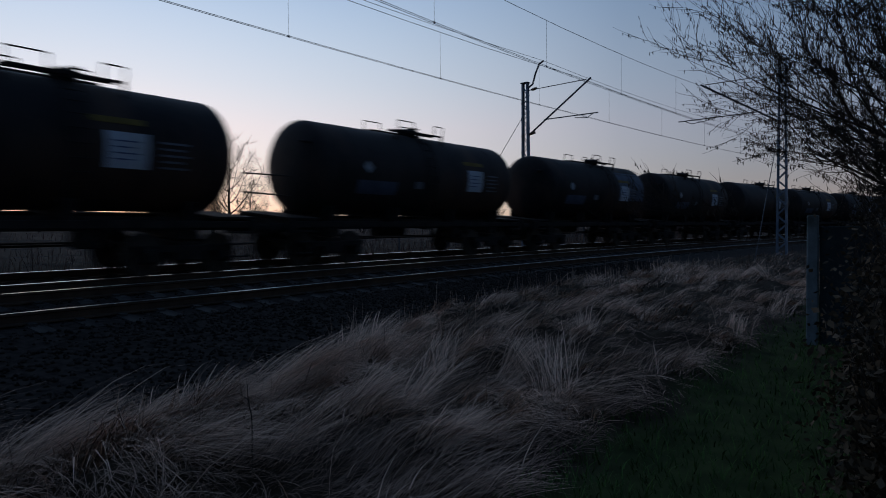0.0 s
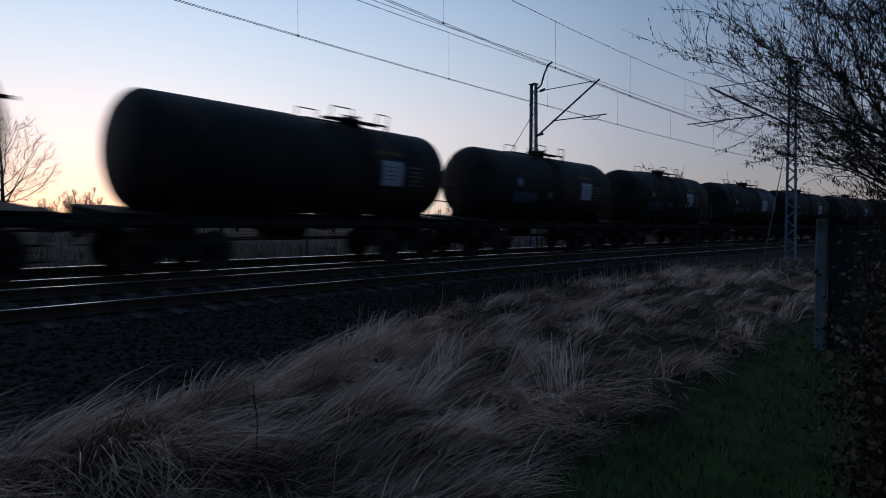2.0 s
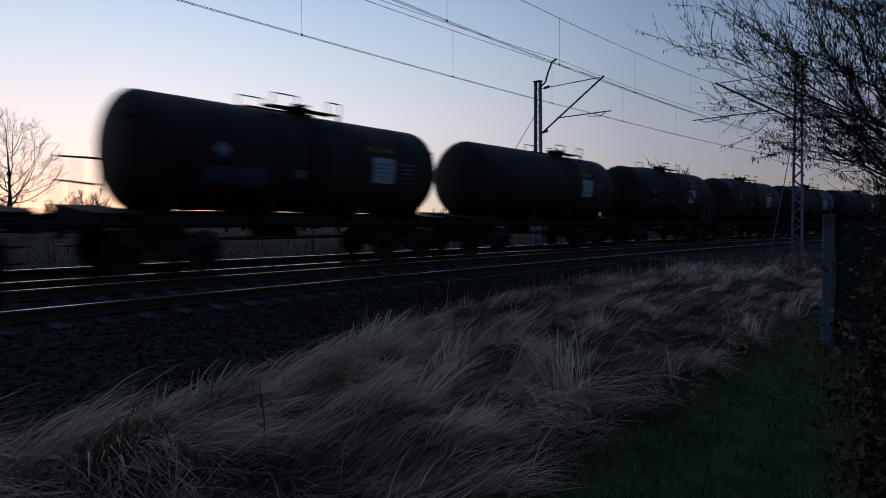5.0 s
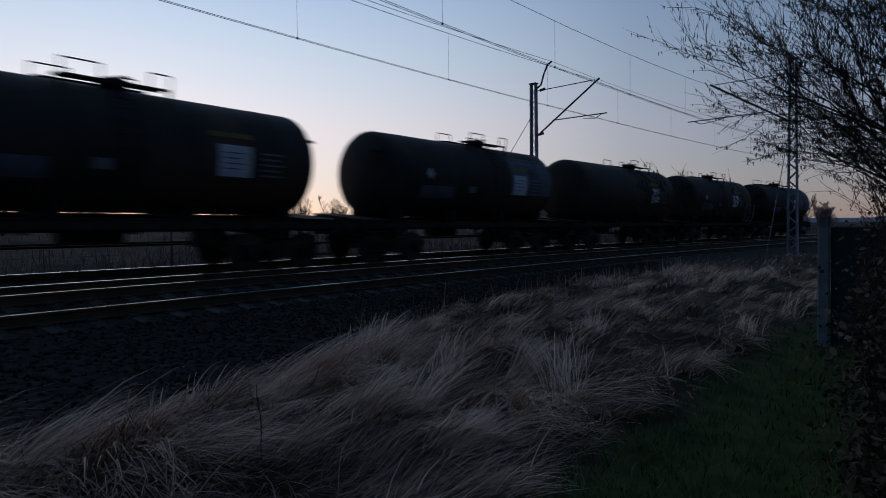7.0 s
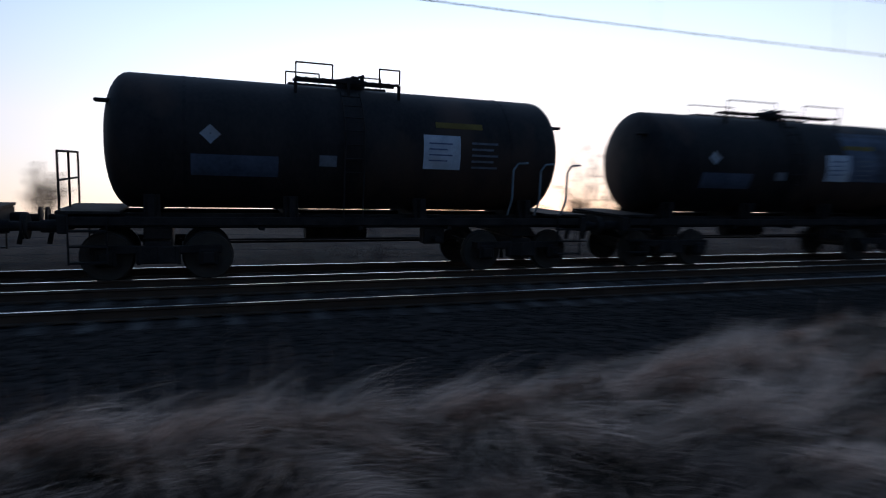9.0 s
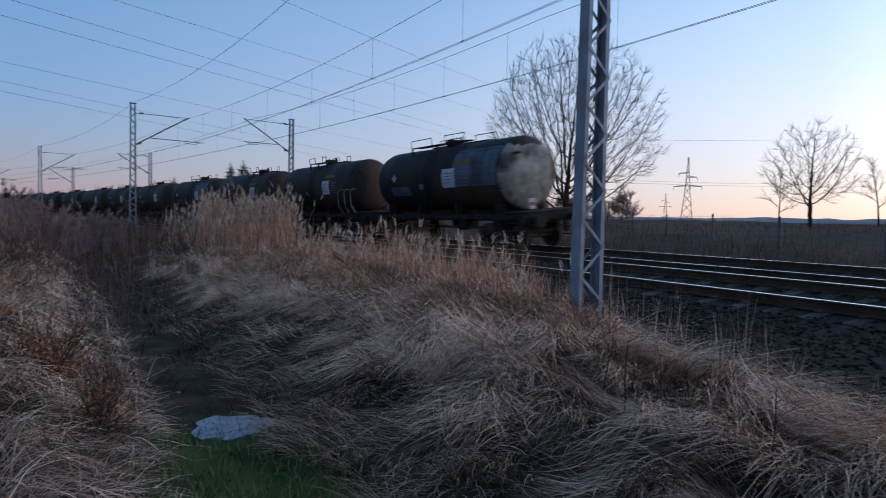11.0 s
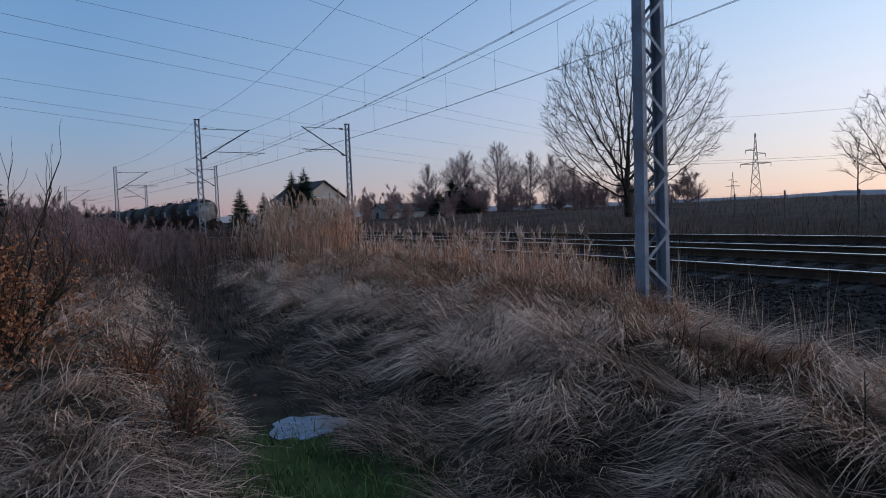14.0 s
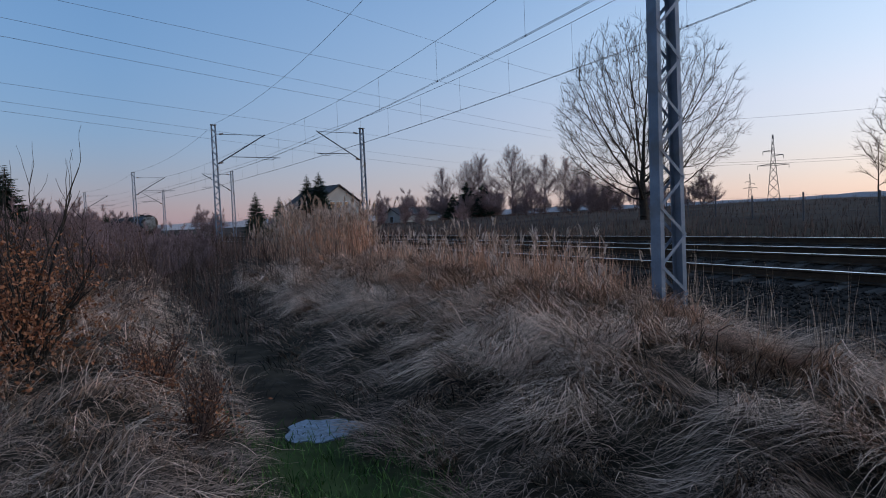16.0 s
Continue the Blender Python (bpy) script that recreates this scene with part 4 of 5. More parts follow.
def crowned_tree(at, height, wide, seed, label, clear=0.11, points=4200, step=0.36, trunk=0.36, twig=0.0105, name="bare_tree", whips=4):
    """A tree whose limbs grow towards points spread through an egg-shaped crown, then fork into fine twigs."""
    r = np.random.default_rng(seed)
    goal = r.normal(0, 1, (points, 3))
    goal /= np.linalg.norm(goal, axis=1)[:, None]
    goal *= (r.random(points) ** 0.42)[:, None]
    mid = height * 0.50
    goal[:, :2] *= wide / 2 * (1 + 0.10 * np.sin(3 * np.arctan2(goal[:, 1], goal[:, 0]) + seed))[:, None]
    goal[:, 2] = np.where(goal[:, 2] > 0, goal[:, 2] * (height - mid), goal[:, 2] * (mid - height * clear * 0.9)) + mid
    pos, up = [], []
    for k in range(max(2, int(height * clear / step)) + 1):
        pos.append(np.array([0.05 * math.sin(k), 0.04 * math.cos(1.7 * k), k * step - 0.4]))
        up.append(k - 1)
    P = np.array(pos)
    near = np.full(points, 1e9)
    who = np.zeros(points, int)

    def meet(first, block):
        for k0 in range(0, len(block), 64):
            b = block[k0:k0 + 64]
            dist = np.linalg.norm(goal[:, None] - b[None], axis=2)
            m = dist.argmin(axis=1)
            dm = dist[np.arange(points), m]
            better = dm < near
            near[better] = dm[better]
            who[better] = first + k0 + m[better]

    meet(0, P)
    alive = np.ones(points, bool)
    shoots = np.zeros(60000, int)
    for turn in range(140):
        pull = alive & (near < height * 0.62) & (shoots[who] < 3)
        if not pull.any():
            break
        grow_from = np.unique(who[pull])
        way = np.zeros((len(P), 3))
        d = goal[pull] - P[who[pull]]
        np.add.at(way, who[pull], d / (np.linalg.norm(d, axis=1)[:, None] + 1e-9))
        w = way[grow_from]
        w = w / (np.linalg.norm(w, axis=1)[:, None] + 1e-9) + r.normal(0, 0.10, w.shape) + np.array([0, 0, 0.04])
        inner = P[grow_from] - np.array([0, 0, height * 0.12])
        w += 0.35 * inner / (np.linalg.norm(inner, axis=1)[:, None] + 0.5)
        w /= np.linalg.norm(w, axis=1)[:, None]
        fresh = P[grow_from] + w * step
        shoots[grow_from] += 1
        first = len(P)
        P = np.concatenate([P, fresh])
        up += list(grow_from)
        meet(first, fresh)
        alive &= near > step * 1.6
        if len(P) > 16000:
            break
    n = len(P)
    load = np.zeros(n)
    kids = np.bincount(np.array(up[1:]), minlength=n)
    load[kids == 0] = 1.0
    for k in range(n - 1, 0, -1):
        load[up[k]] += load[k]
    rad = np.maximum(trunk * (load / load[0]) ** 0.52, twig)
    segs = [(tuple(P[up[k]]), tuple(P[k]), float(min(rad[up[k]], rad[k] * 1.35)), float(rad[k]), 9 if rad[k] > twig * 2.6 else 0) for k in range(1, n)]
    rnd = random.Random(seed)
    for k in range(1, n):
        if rad[k] > twig * 2.2:
            continue
        out = Vector(P[k] - np.array([0, 0, height * 0.12])).normalized()
        d = (Vector(P[k] - P[up[k]]).normalized() + out * 0.9).normalized()
        for _ in range(whips if kids[k] == 0 else 2):
            a = Vector(P[k])
            w = (d + Vector((rnd.gauss(0, 0.33), rnd.gauss(0, 0.33), rnd.gauss(0.05, 0.28)))).normalized()
            L = step * rnd.uniform(1.2, 2.4)
            b = a + w * L * 0.55
            c = b + (w + Vector((rnd.gauss(0, 0.2), rnd.gauss(0, 0.2), 0.08))).normalized() * L * 0.6
            segs += [(tuple(a), tuple(b), twig * 0.85, twig * 0.65, 0), (tuple(b), tuple(c), twig * 0.65, twig * 0.4, 0)]
    root = new(name)
    tagged(root, label, "tree", "bare trees")
    tree_parts(root, segs, BARK, BARK)
    root.location = (at[0], at[1], gz(*at))
    return root


# the wide tree in the field behind the line
crowned_tree((-42.2, 35.3), 16.4, 14.8, 5, "broad bare field tree with many fine twigs")
lone = crowned_tree((-36.1, 60.0), 10.2, 8.2, 8, "bare slender tree in the open field", 0.2, 1000, 0.33, 0.19, 0.0105)
sapling = bare_tree((-31.0, 62.0), 6.0, 12, "small bare field tree", limbs=10, depth=2, fork=0.3, low=55, high=25, reach=0.4, kids=(1, 2), cut=0.009, r0=0.08)
placed(sapling, -38.6, 59.0, 70, 0.95)
willow = bare_tree((-22.0, 52.0), 7.0, 21, "bare many-stemmed willow bush", limbs=40, stems=8, depth=2, fork=0.2, low=40, high=20, reach=0.34, kids=(1, 3), cut=0.008, r0=0.10)
for x, y, a, k in ((-22.5, 55.0, 50, 0.8), (-17.0, 52.0, 120, 0.9), (-10.0, 58.0, 200, 0.85), (-20.5, 46.5, 140, 0.75), (14.0, 52.0, 100, 0.85), (10.0, 58.0, 170, 0.75), (26.0, 60.0, 250, 0.6)):
    placed(willow, x, y, a, k)
wrng = random.Random(31)
for i in range(15):
    az = radians(12 + 44 * i / 14)
    dist = wrng.uniform(54, 66)
    placed(willow, math.sin(az) * dist, math.cos(az) * dist, wrng.uniform(0, 360), wrng.uniform(0.4, 0.62))
placed(lone, 34.6, 49.0, 40, 0.86)
placed(lone, 19.0, 57.0, 130, 0.9)
placed(sapling, 42.0, 56.0, 150, 0.9)

birch = bare_tree((-114.0, 62.0), 12.5, 31, "bare birch with a pale haze of twigs", limbs=30, depth=2, fork=0.25, low=62, high=30, reach=0.52, kids=(2, 3), bark=BIRCH, twig=BIRCH, cut=0.014, r0=0.16, up=0.12, shrink=0.5)
for x, y, a, k in ((-118.5, 56.5, 60, 0.92), (-116.0, 54.0, 200, 0.82), (-111.0, 68.0, 130, 0.85), (-108.0, 73.5, 20, 0.7), (-121.0, 50.0, 310, 0.75), (-104.0, 74.0, 260, 0.6), (-107.0, 70.0, 100, 0.8), (-112.5, 64.5, 10, 0.7)):
    placed(birch, x, y, a, k)
thicket = bare_tree((-110.0, 60.0), 5.0, 44, "brown leafless thicket bush", limbs=36, stems=9, depth=2, fork=0.03, low=72, high=22, reach=0.46, kids=(2, 3), bark=BIRCH, twig=BIRCH, cut=0.013, r0=0.05, name="thicket_bush")
trng = random.Random(9)
for i in range(30):
    u = i / 29
    placed(thicket, -118 + 30 * u + trng.uniform(-3, 3), 36 + 50 * u + trng.uniform(-3, 3), trng.uniform(0, 360), trng.uniform(0.8, 1.35))
for x, y, k in ((-150, 3.2, 1.35), (-152, 7, 1.1), (-106, 36, 0.9), (-88, 33, 0.7), (-101, 30, 0.8), (-112, 12, 0.8), (-120, 16, 0.9), (-90, 40, 0.6), (-130, 6, 0.9), (-125, -6, 0.8), (-135, -9, 0.9), (-27, -1.0, 0.40), (-30, -2.2, 0.46), (-33, -1.2, 0.48), (-36, -3.4, 0.5), (-39, -2.0, 0.5), (-42, -4.6, 0.52), (-31, 0.6, 0.42), (-37, 0.0, 0.46), (-24, -2.6, 0.38), (-45, -2.6, 0.55), (-40, -7.5, 0.7), (-46, -7.0, 0.75), (-52, -7.2, 0.8), (-58, -8.0, 0.8), (-35, -7.6, 0.6), (-63, -7.5, 0.8), (-70, -8.5, 0.85)):
    placed(thicket, x, y, trng.uniform(0, 360), k)
# woods beyond the line to the east
wood = bare_tree((92.0, 26.0), 8.0, 51, "bare tree at the wood's edge", limbs=16, depth=2, fork=0.2, low=50, high=18, reach=0.32, kids=(1, 3), cut=0.011, r0=0.11, up=0.12)
for i in range(46):
    x = trng.uniform(70, 165)
    placed(wood, x, 24 + (x - 70) * -0.10 + trng.uniform(0, 28), trng.uniform(0, 360), trng.uniform(0.45, 0.85))
for i in range(40):
    x = trng.uniform(60, 150)
    placed(thicket, x, 20 + (x - 70) * -0.12 + trng.uniform(0, 22), trng.uniform(0, 360), trng.uniform(0.7, 1.1))


def spruce(at, height, seed, label, width=0.34, name="spruce_tree"):
    rnd = random.Random(seed)
    root = new(name)
    tagged(root, label, "conifer", "conifers")
    t = segments_mesh("trunk", [((0, 0, -0.3), (0, 0, height * 0.96), height * 0.018, 0.02)], BARK, [7])
    t.parent = root
    verts, faces = [], []
    z = height * 0.06
    while z < height * 0.98:
        reach = height * width * (1 - z / height) ** 0.85 * rnd.uniform(0.7, 1.12) + 0.08
        for k in range(9):
            a = rnd.uniform(0, 2 * math.pi)
            d = Vector((math.cos(a), math.sin(a), -0.12))
            side = Vector((-math.sin(a), math.cos(a), 0))
            L = reach * rnd.uniform(0.6, 1.1)
            for j in range(5):
                c = Vector((0, 0, z)) + d * L * (j + 0.6) / 5 + Vector((0, 0, 0.1 * L * ((j + 0.5) / 5) ** 2))
                for sgn in (-1, 1):
                    w = L * 0.34 * (1.15 - j / 5)
                    b = len(verts)
                    verts += [c, c + side * sgn * w + d * w * 0.8 + Vector((0, 0, -w * rnd.uniform(0.2, 0.7))), c + d * L * 0.24 + Vector((0, 0, rnd.uniform(-0.05, 0.03) * L))]
                    faces.append((b, b + 1, b + 2))
        z += height * 0.017
    o = mesh_object("crown", verts, faces, NEEDLES)
    o.parent = root
    root.location = (at[0], at[1], gz(*at))
    return root


s1 = spruce((-79.6, 8.2), 6.0, 3, "dark young spruce by the houses")
for x, y, a, k in ((-93.4, 17.0, 40, 1.45), (-93.0, 18.7, 160, 1.5), (-94.1, 13.0, 250, 0.95), (-58.7, -13.4, 10, 1.25), (-60.0, -15.4, 80, 1.0), (-55.0, -14.9, 200, 1.05), (-112, -16, 120, 0.9), (-118, -14, 10, 0.8), (-125, -15, 60, 0.95), (-140, -14, 190, 1.0), (-44.5, -9.6, 20, 0.95), (-43.0, -10.9, 80, 0.9), (-46.5, -8.3, 150, 0.62), (-41.0, -10.6, 250, 0.8), (-49.0, -8.6, 300, 0.5)):
    placed(s1, x, y, a, k)
pine = spruce((-109.2, 49.8), 7.2, 17, "dark bushy pine at the wood's edge", 0.5, "pine_tree")
placed(pine, -107.5, 52.5, 90, 0.95)
placed(pine, -110.5, 47.6, 30, 0.7)
for x, y, k in ((-52.0, -12.0, 0.5), (-56.0, -11.0, 0.55), (-66.0, -15.5, 0.6), (-75.0, -14.0, 0.65), (-47.0, -11.5, 0.4), (-90.0, -15.0, 0.6)):
    placed(thicket, x, y, trng.uniform(0, 360), k * 1.5)
larch = bare_tree((-52.5, -12.8), 5.2, 61, "pale leafless larch behind the scrub", limbs=18, depth=2, fork=0.12, low=75, high=35, reach=0.3, kids=(1, 2), bark=BIRCH, twig=BIRCH, cut=0.007, r0=0.06)
placed(larch, -50.0, -10.9, 70, 0.8)


def build_house(at, turn, size, wall_h, ridge_h, label, chimney=True, windows=3):
    root = new("house")
    tagged(root, label, "house", "houses")
    w, l = size
    bm = bmesh.new()
    pts = [(-w / 2, 0), (w / 2, 0), (w / 2, wall_h), (0, ridge_h), (-w / 2, wall_h)]
    f = bm.faces.new([bm.verts.new((x, -l / 2, z)) for x, z in pts])
    g = bmesh.ops.extrude_face_region(bm, geom=[f])
    bmesh.ops.translate(bm, verts=[v for v in g["geom"] if isinstance(v, bmesh.types.BMVert)], vec=(0, l, 0))
    bmesh.ops.recalc_face_normals(bm, faces=bm.faces)
    part("wall", bm, PLASTER, root)
    ang = math.atan2(ridge_h - wall_h, w / 2)
    run = math.hypot(w / 2, ridge_h - wall_h) + 0.5
    for e in (-1, 1):
        c = Vector((e * w / 4 * 1.06, 0, (wall_h + ridge_h) / 2 + 0.08))
        roof = part("roof", box((run, l + 0.9, 0.14), c, Matrix.Rotation(e * ang, 4, "Y")), ROOF, root)
    if chimney:
        part("chimney", box((0.55, 0.55, 1.6), (0.5, l * 0.1, ridge_h + 0.5), bevel=0.03), PLASTER, root)
    for i in range(windows):
        x = (i - (windows - 1) / 2) * w / (windows + 0.5)
        for z in ((wall_h * 0.4,) if windows < 3 else (wall_h * 0.35, wall_h * 0.95)):
            fr = part("window", box((1.1, 0.08, 1.3), (x * (1 if z < wall_h * 0.6 else 0.55), -l / 2 - 0.03, z), bevel=0.02), WHITE, root)
            part("pane", box((0.9, 0.04, 1.1), (x * (1 if z < wall_h * 0.6 else 0.55), -l / 2 - 0.07, z)), GLASS, fr)
    root.matrix_basis = pose(at[0], at[1], gz(*at), 0, 0, turn)
    return root


build_house((-110.7, 22.9), 110, (9.0, 10.0), 4.2, 7.2, "pale gabled house with a dark roof and chimney")
build_house((-112.0, 39.5), 20, (5.0, 9.0), 1.3, 2.5, "low shed with a dark roof and pale wall", False, 1)


# ---------------- power line across the fields ----------------
def build_pylon(at, height, turn, label):
    root = new("power_pylon")
    tagged(root, label, "pylon", "power pylons")
    levels = [0, 0.16, 0.30, 0.43, 0.54, 0.64, 0.74, 0.83, 0.91, 1.0]
    wide = lambda u: height * (0.16 * (1 - u) ** 1.25 + 0.012)
    r = height * 0.0042
    corners = ((-1, -1), (1, -1), (1, 1), (-1, 1))
    for cx, cy in corners:
        bm = bmesh.new()
        for a, b in zip(levels[:-1], levels[1:]):
            bm_rod(bm, (cx * wide(a) / 2, cy * wide(a) / 2, a * height), (cx * wide(b) / 2, cy * wide(b) / 2, b * height), r * 1.2, n=4)
        part("pylon_leg", bm, IRON, root)
    for k in range(4):
        (ax, ay), (bx, by) = corners[k], corners[(k + 1) % 4]
        bm = bmesh.new()
        for a, b in zip(levels[:-1], levels[1:]):
            bm_rod(bm, (ax * wide(a) / 2, ay * wide(a) / 2, a * height), (bx * wide(b) / 2, by * wide(b) / 2, b * height), r * 0.7, n=4)
            bm_rod(bm, (bx * wide(a) / 2, by * wide(a) / 2, a * height), (ax * wide(b) / 2, ay * wide(b) / 2, b * height), r * 0.7, n=4)
        part("lattice_face", bm, IRON, root)
    for u, sides in ((0.56, (-1, 1)), (0.76, (-1,)), (0.70, (1,))):
        for sgn in sides:
            reach = height * (0.20 if u < 0.6 else 0.13)
            bm = bmesh.new()
            bm_rod(bm, (0, 0, u * height + 0.02 * height), (sgn * reach, 0, u * height), r, n=4)
            bm_rod(bm, (0, 0, u * height - 0.01 * height), (sgn * reach, 0, u * height), r, n=4)
            bm_rod(bm, (sgn * reach, 0, u * height), (sgn * reach, 0, u * height - 0.05 * height), r * 0.9, n=5)
            part("cross_arm", bm, IRON, root)
    root.matrix_basis = pose(at[0], at[1], gz(*at) - 0.3, 0, 0, turn)
    return root


build_pylon((-193.3, 229.4), 29.0, 40, "tall lattice power pylon far across the field")
build_pylon((-433.0, 484.0), 29.0, 40, "distant lattice power pylon in the haze")


def ray_point(az, el, dist):
    a, e = radians(az), radians(el)
    return (-math.sin(a) * dist, math.cos(a) * dist, EYE[2] + math.tan(e) * dist)


# high-voltage wires that pass over the line, bearing and elevation at two places
for az0, el0, d0, az1, el1, d1 in ((103, 16.1, 60, 54, 6.6, 190), (103, 14.8, 60, 54, 6.1, 190), (100, 17.8, 60, 54, 8.9, 190),
                                   (103, 11.5, 85, 60, 5.6, 210), (103, 10.2, 85, 62, 4.5, 210), (103, 9.5, 85, 62, 3.9, 210), (84, 20.4, 55, 58, 12.4, 120)):
    a, b = Vector(ray_point(az0, el0, d0)), Vector(ray_point(az1, el1, d1))
    pts = []
    for i in range(25):
        u = -0.6 + 2.0 * i / 24
        p = a + (b - a) * u
        pts.append((p.x, p.y, p.z + 1.2 * (u - 0.5) ** 2 - 0.3))
    wire("power_wire", pts, 0.016, "high-voltage wire over the fields")
for el in (7.0, 3.6, 3.4):
    a, b = Vector(ray_point(52, el + 0.6, 260)), Vector(ray_point(28, el - 0.1, 260))
    wire("power_wire", [tuple(a + (b - a) * (i / 8) - Vector((0, 0, 4 * (i / 8) * (1 - i / 8)))) for i in range(9)], 0.032, "high-voltage wire over the fields")


# ---------------- far ridge and field fence ----------------
def build_ridge():
    # aerial haze is put into the base colour: far paler than bare woods
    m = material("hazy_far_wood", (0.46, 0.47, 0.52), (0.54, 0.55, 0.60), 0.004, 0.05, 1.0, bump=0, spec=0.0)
    verts, faces = [], []
    rr = random.Random(2)
    n = 260
    h = 18.0
    for i in range(n + 1):
        az = radians(-110 + 230 * i / n)
        h += rr.gauss(0, 1.3) + (18 - h) * 0.06
        r = 1900
        x, y = -math.sin(az) * r, math.cos(az) * r
        base = float(ground_z(np.array([x]), np.array([y]))[0]) if math.degrees(az) < 85 else 0.0
        base = min(base, 40.0)
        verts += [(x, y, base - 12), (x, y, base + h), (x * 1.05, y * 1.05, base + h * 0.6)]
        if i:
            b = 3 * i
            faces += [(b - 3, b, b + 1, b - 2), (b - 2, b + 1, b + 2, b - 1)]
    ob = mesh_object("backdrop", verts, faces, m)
    tagged(ob, "line of far woods on the horizon, haze painted into their pale blue-grey", "far woods", kind="structure")


build_ridge()

fence_root = new("field_fence")
tagged(fence_root, "thin dark posts with wire mesh along the field", "fence")
fpts = [Vector(track(54 - 6 * i, 12.4)[0]) for i in range(10)] + [Vector((-6.0 - 6.0 * i, 21.5 + 3.05 * i, 0)) for i in range(8)]
for p in fpts:
    p.z = gz(p.x, p.y)
    part("fence_post", rod(p - Vector((0, 0, 0.3)), p + Vector((0, 0, 1.55)), 0.05, n=6), IRON, fence_root)
for zz in (0.15, 0.4, 0.65, 0.9, 1.15, 1.4):
    segs = [(tuple(a + Vector((0, 0, zz))), tuple(b + Vector((0, 0, zz))), 0.005, 0.005) for a, b in zip(fpts[:-1], fpts[1:])]
    o = segments_mesh("fence_wire", segs, IRON, [3] * len(segs))
    o.parent = fence_root


# ---------------- grass, reeds and shrubs near the path ----------------
def blades(name, x, y, length, width, way, lean0, lean1, mat, label, category, follow=0.8, lift=0.0, levels=3, z=None):
    """Bent blades: lean0 and lean1 are the angles from upright at root and tip; follow presses them to the ground's slope."""
    n = len(x)
    r = np.random.default_rng(n)
    px_, py = x.copy(), y.copy()
    z0 = (ground_z(x, y) if z is None else z) + lift
    pz = z0.copy()
    dx, dy = np.cos(way), np.sin(way)
    tw = way + np.pi / 2 + r.normal(0, 0.5, n)
    wx, wy = np.cos(tw) * width / 2, np.sin(tw) * width / 2
    rows = []
    for i in range(levels + 1):
        u = i / levels
        k = 1 - 0.75 * u
        if i < levels:
            rows.append(np.stack([px_ - wx * k, py - wy * k, pz], -1))
            rows.append(np.stack([px_ + wx * k, py + wy * k, pz], -1))
        else:
            rows.append(np.stack([px_, py, pz], -1))
        th = lean0 + (lean1 - lean0) * (u + 0.5 / levels)
        st = length / levels
        nx, ny = px_ + dx * np.sin(th) * st, py + dy * np.sin(th) * st
        dz = np.cos(th) * st
        if follow and i < levels:
            dz = dz + follow * (ground_z(nx, ny) - ground_z(px_, py))
        px_, py, pz = nx, ny, pz + dz
    v = np.stack(rows, axis=1).reshape(-1, 3)
    per = 2 * levels + 1
    base = (np.arange(n) * per)[:, None]
    quads = np.concatenate([base + np.array([[2 * i, 2 * i + 1, 2 * i + 3, 2 * i + 2]]) for i in range(levels - 1)])
    tris = base + np.array([[2 * levels - 2, 2 * levels - 1, 2 * levels]])
    ob = fast_mesh(name, v, [quads, tris], mat)
    return tagged(ob, label, category, kind="stuff")


gr = np.random.default_rng(23)


def scatter(n, r0, r1, az0, az1, power=1.0):
    """Places round the path's standing point, denser near it."""
    u = gr.random(n)
    rad = r0 * (r1 / r0) ** (u ** power)
    az = np.radians(gr.uniform(az0, az1, n))
    return -np.sin(az) * rad, np.cos(az) * rad, rad


def clumped(x, y, size, sharp):
    """A chance that makes tufts and thin patches."""
    return np.clip(0.55 + sharp * bumps(x + 3.1, y - 7.7, size), 0.05, 1)


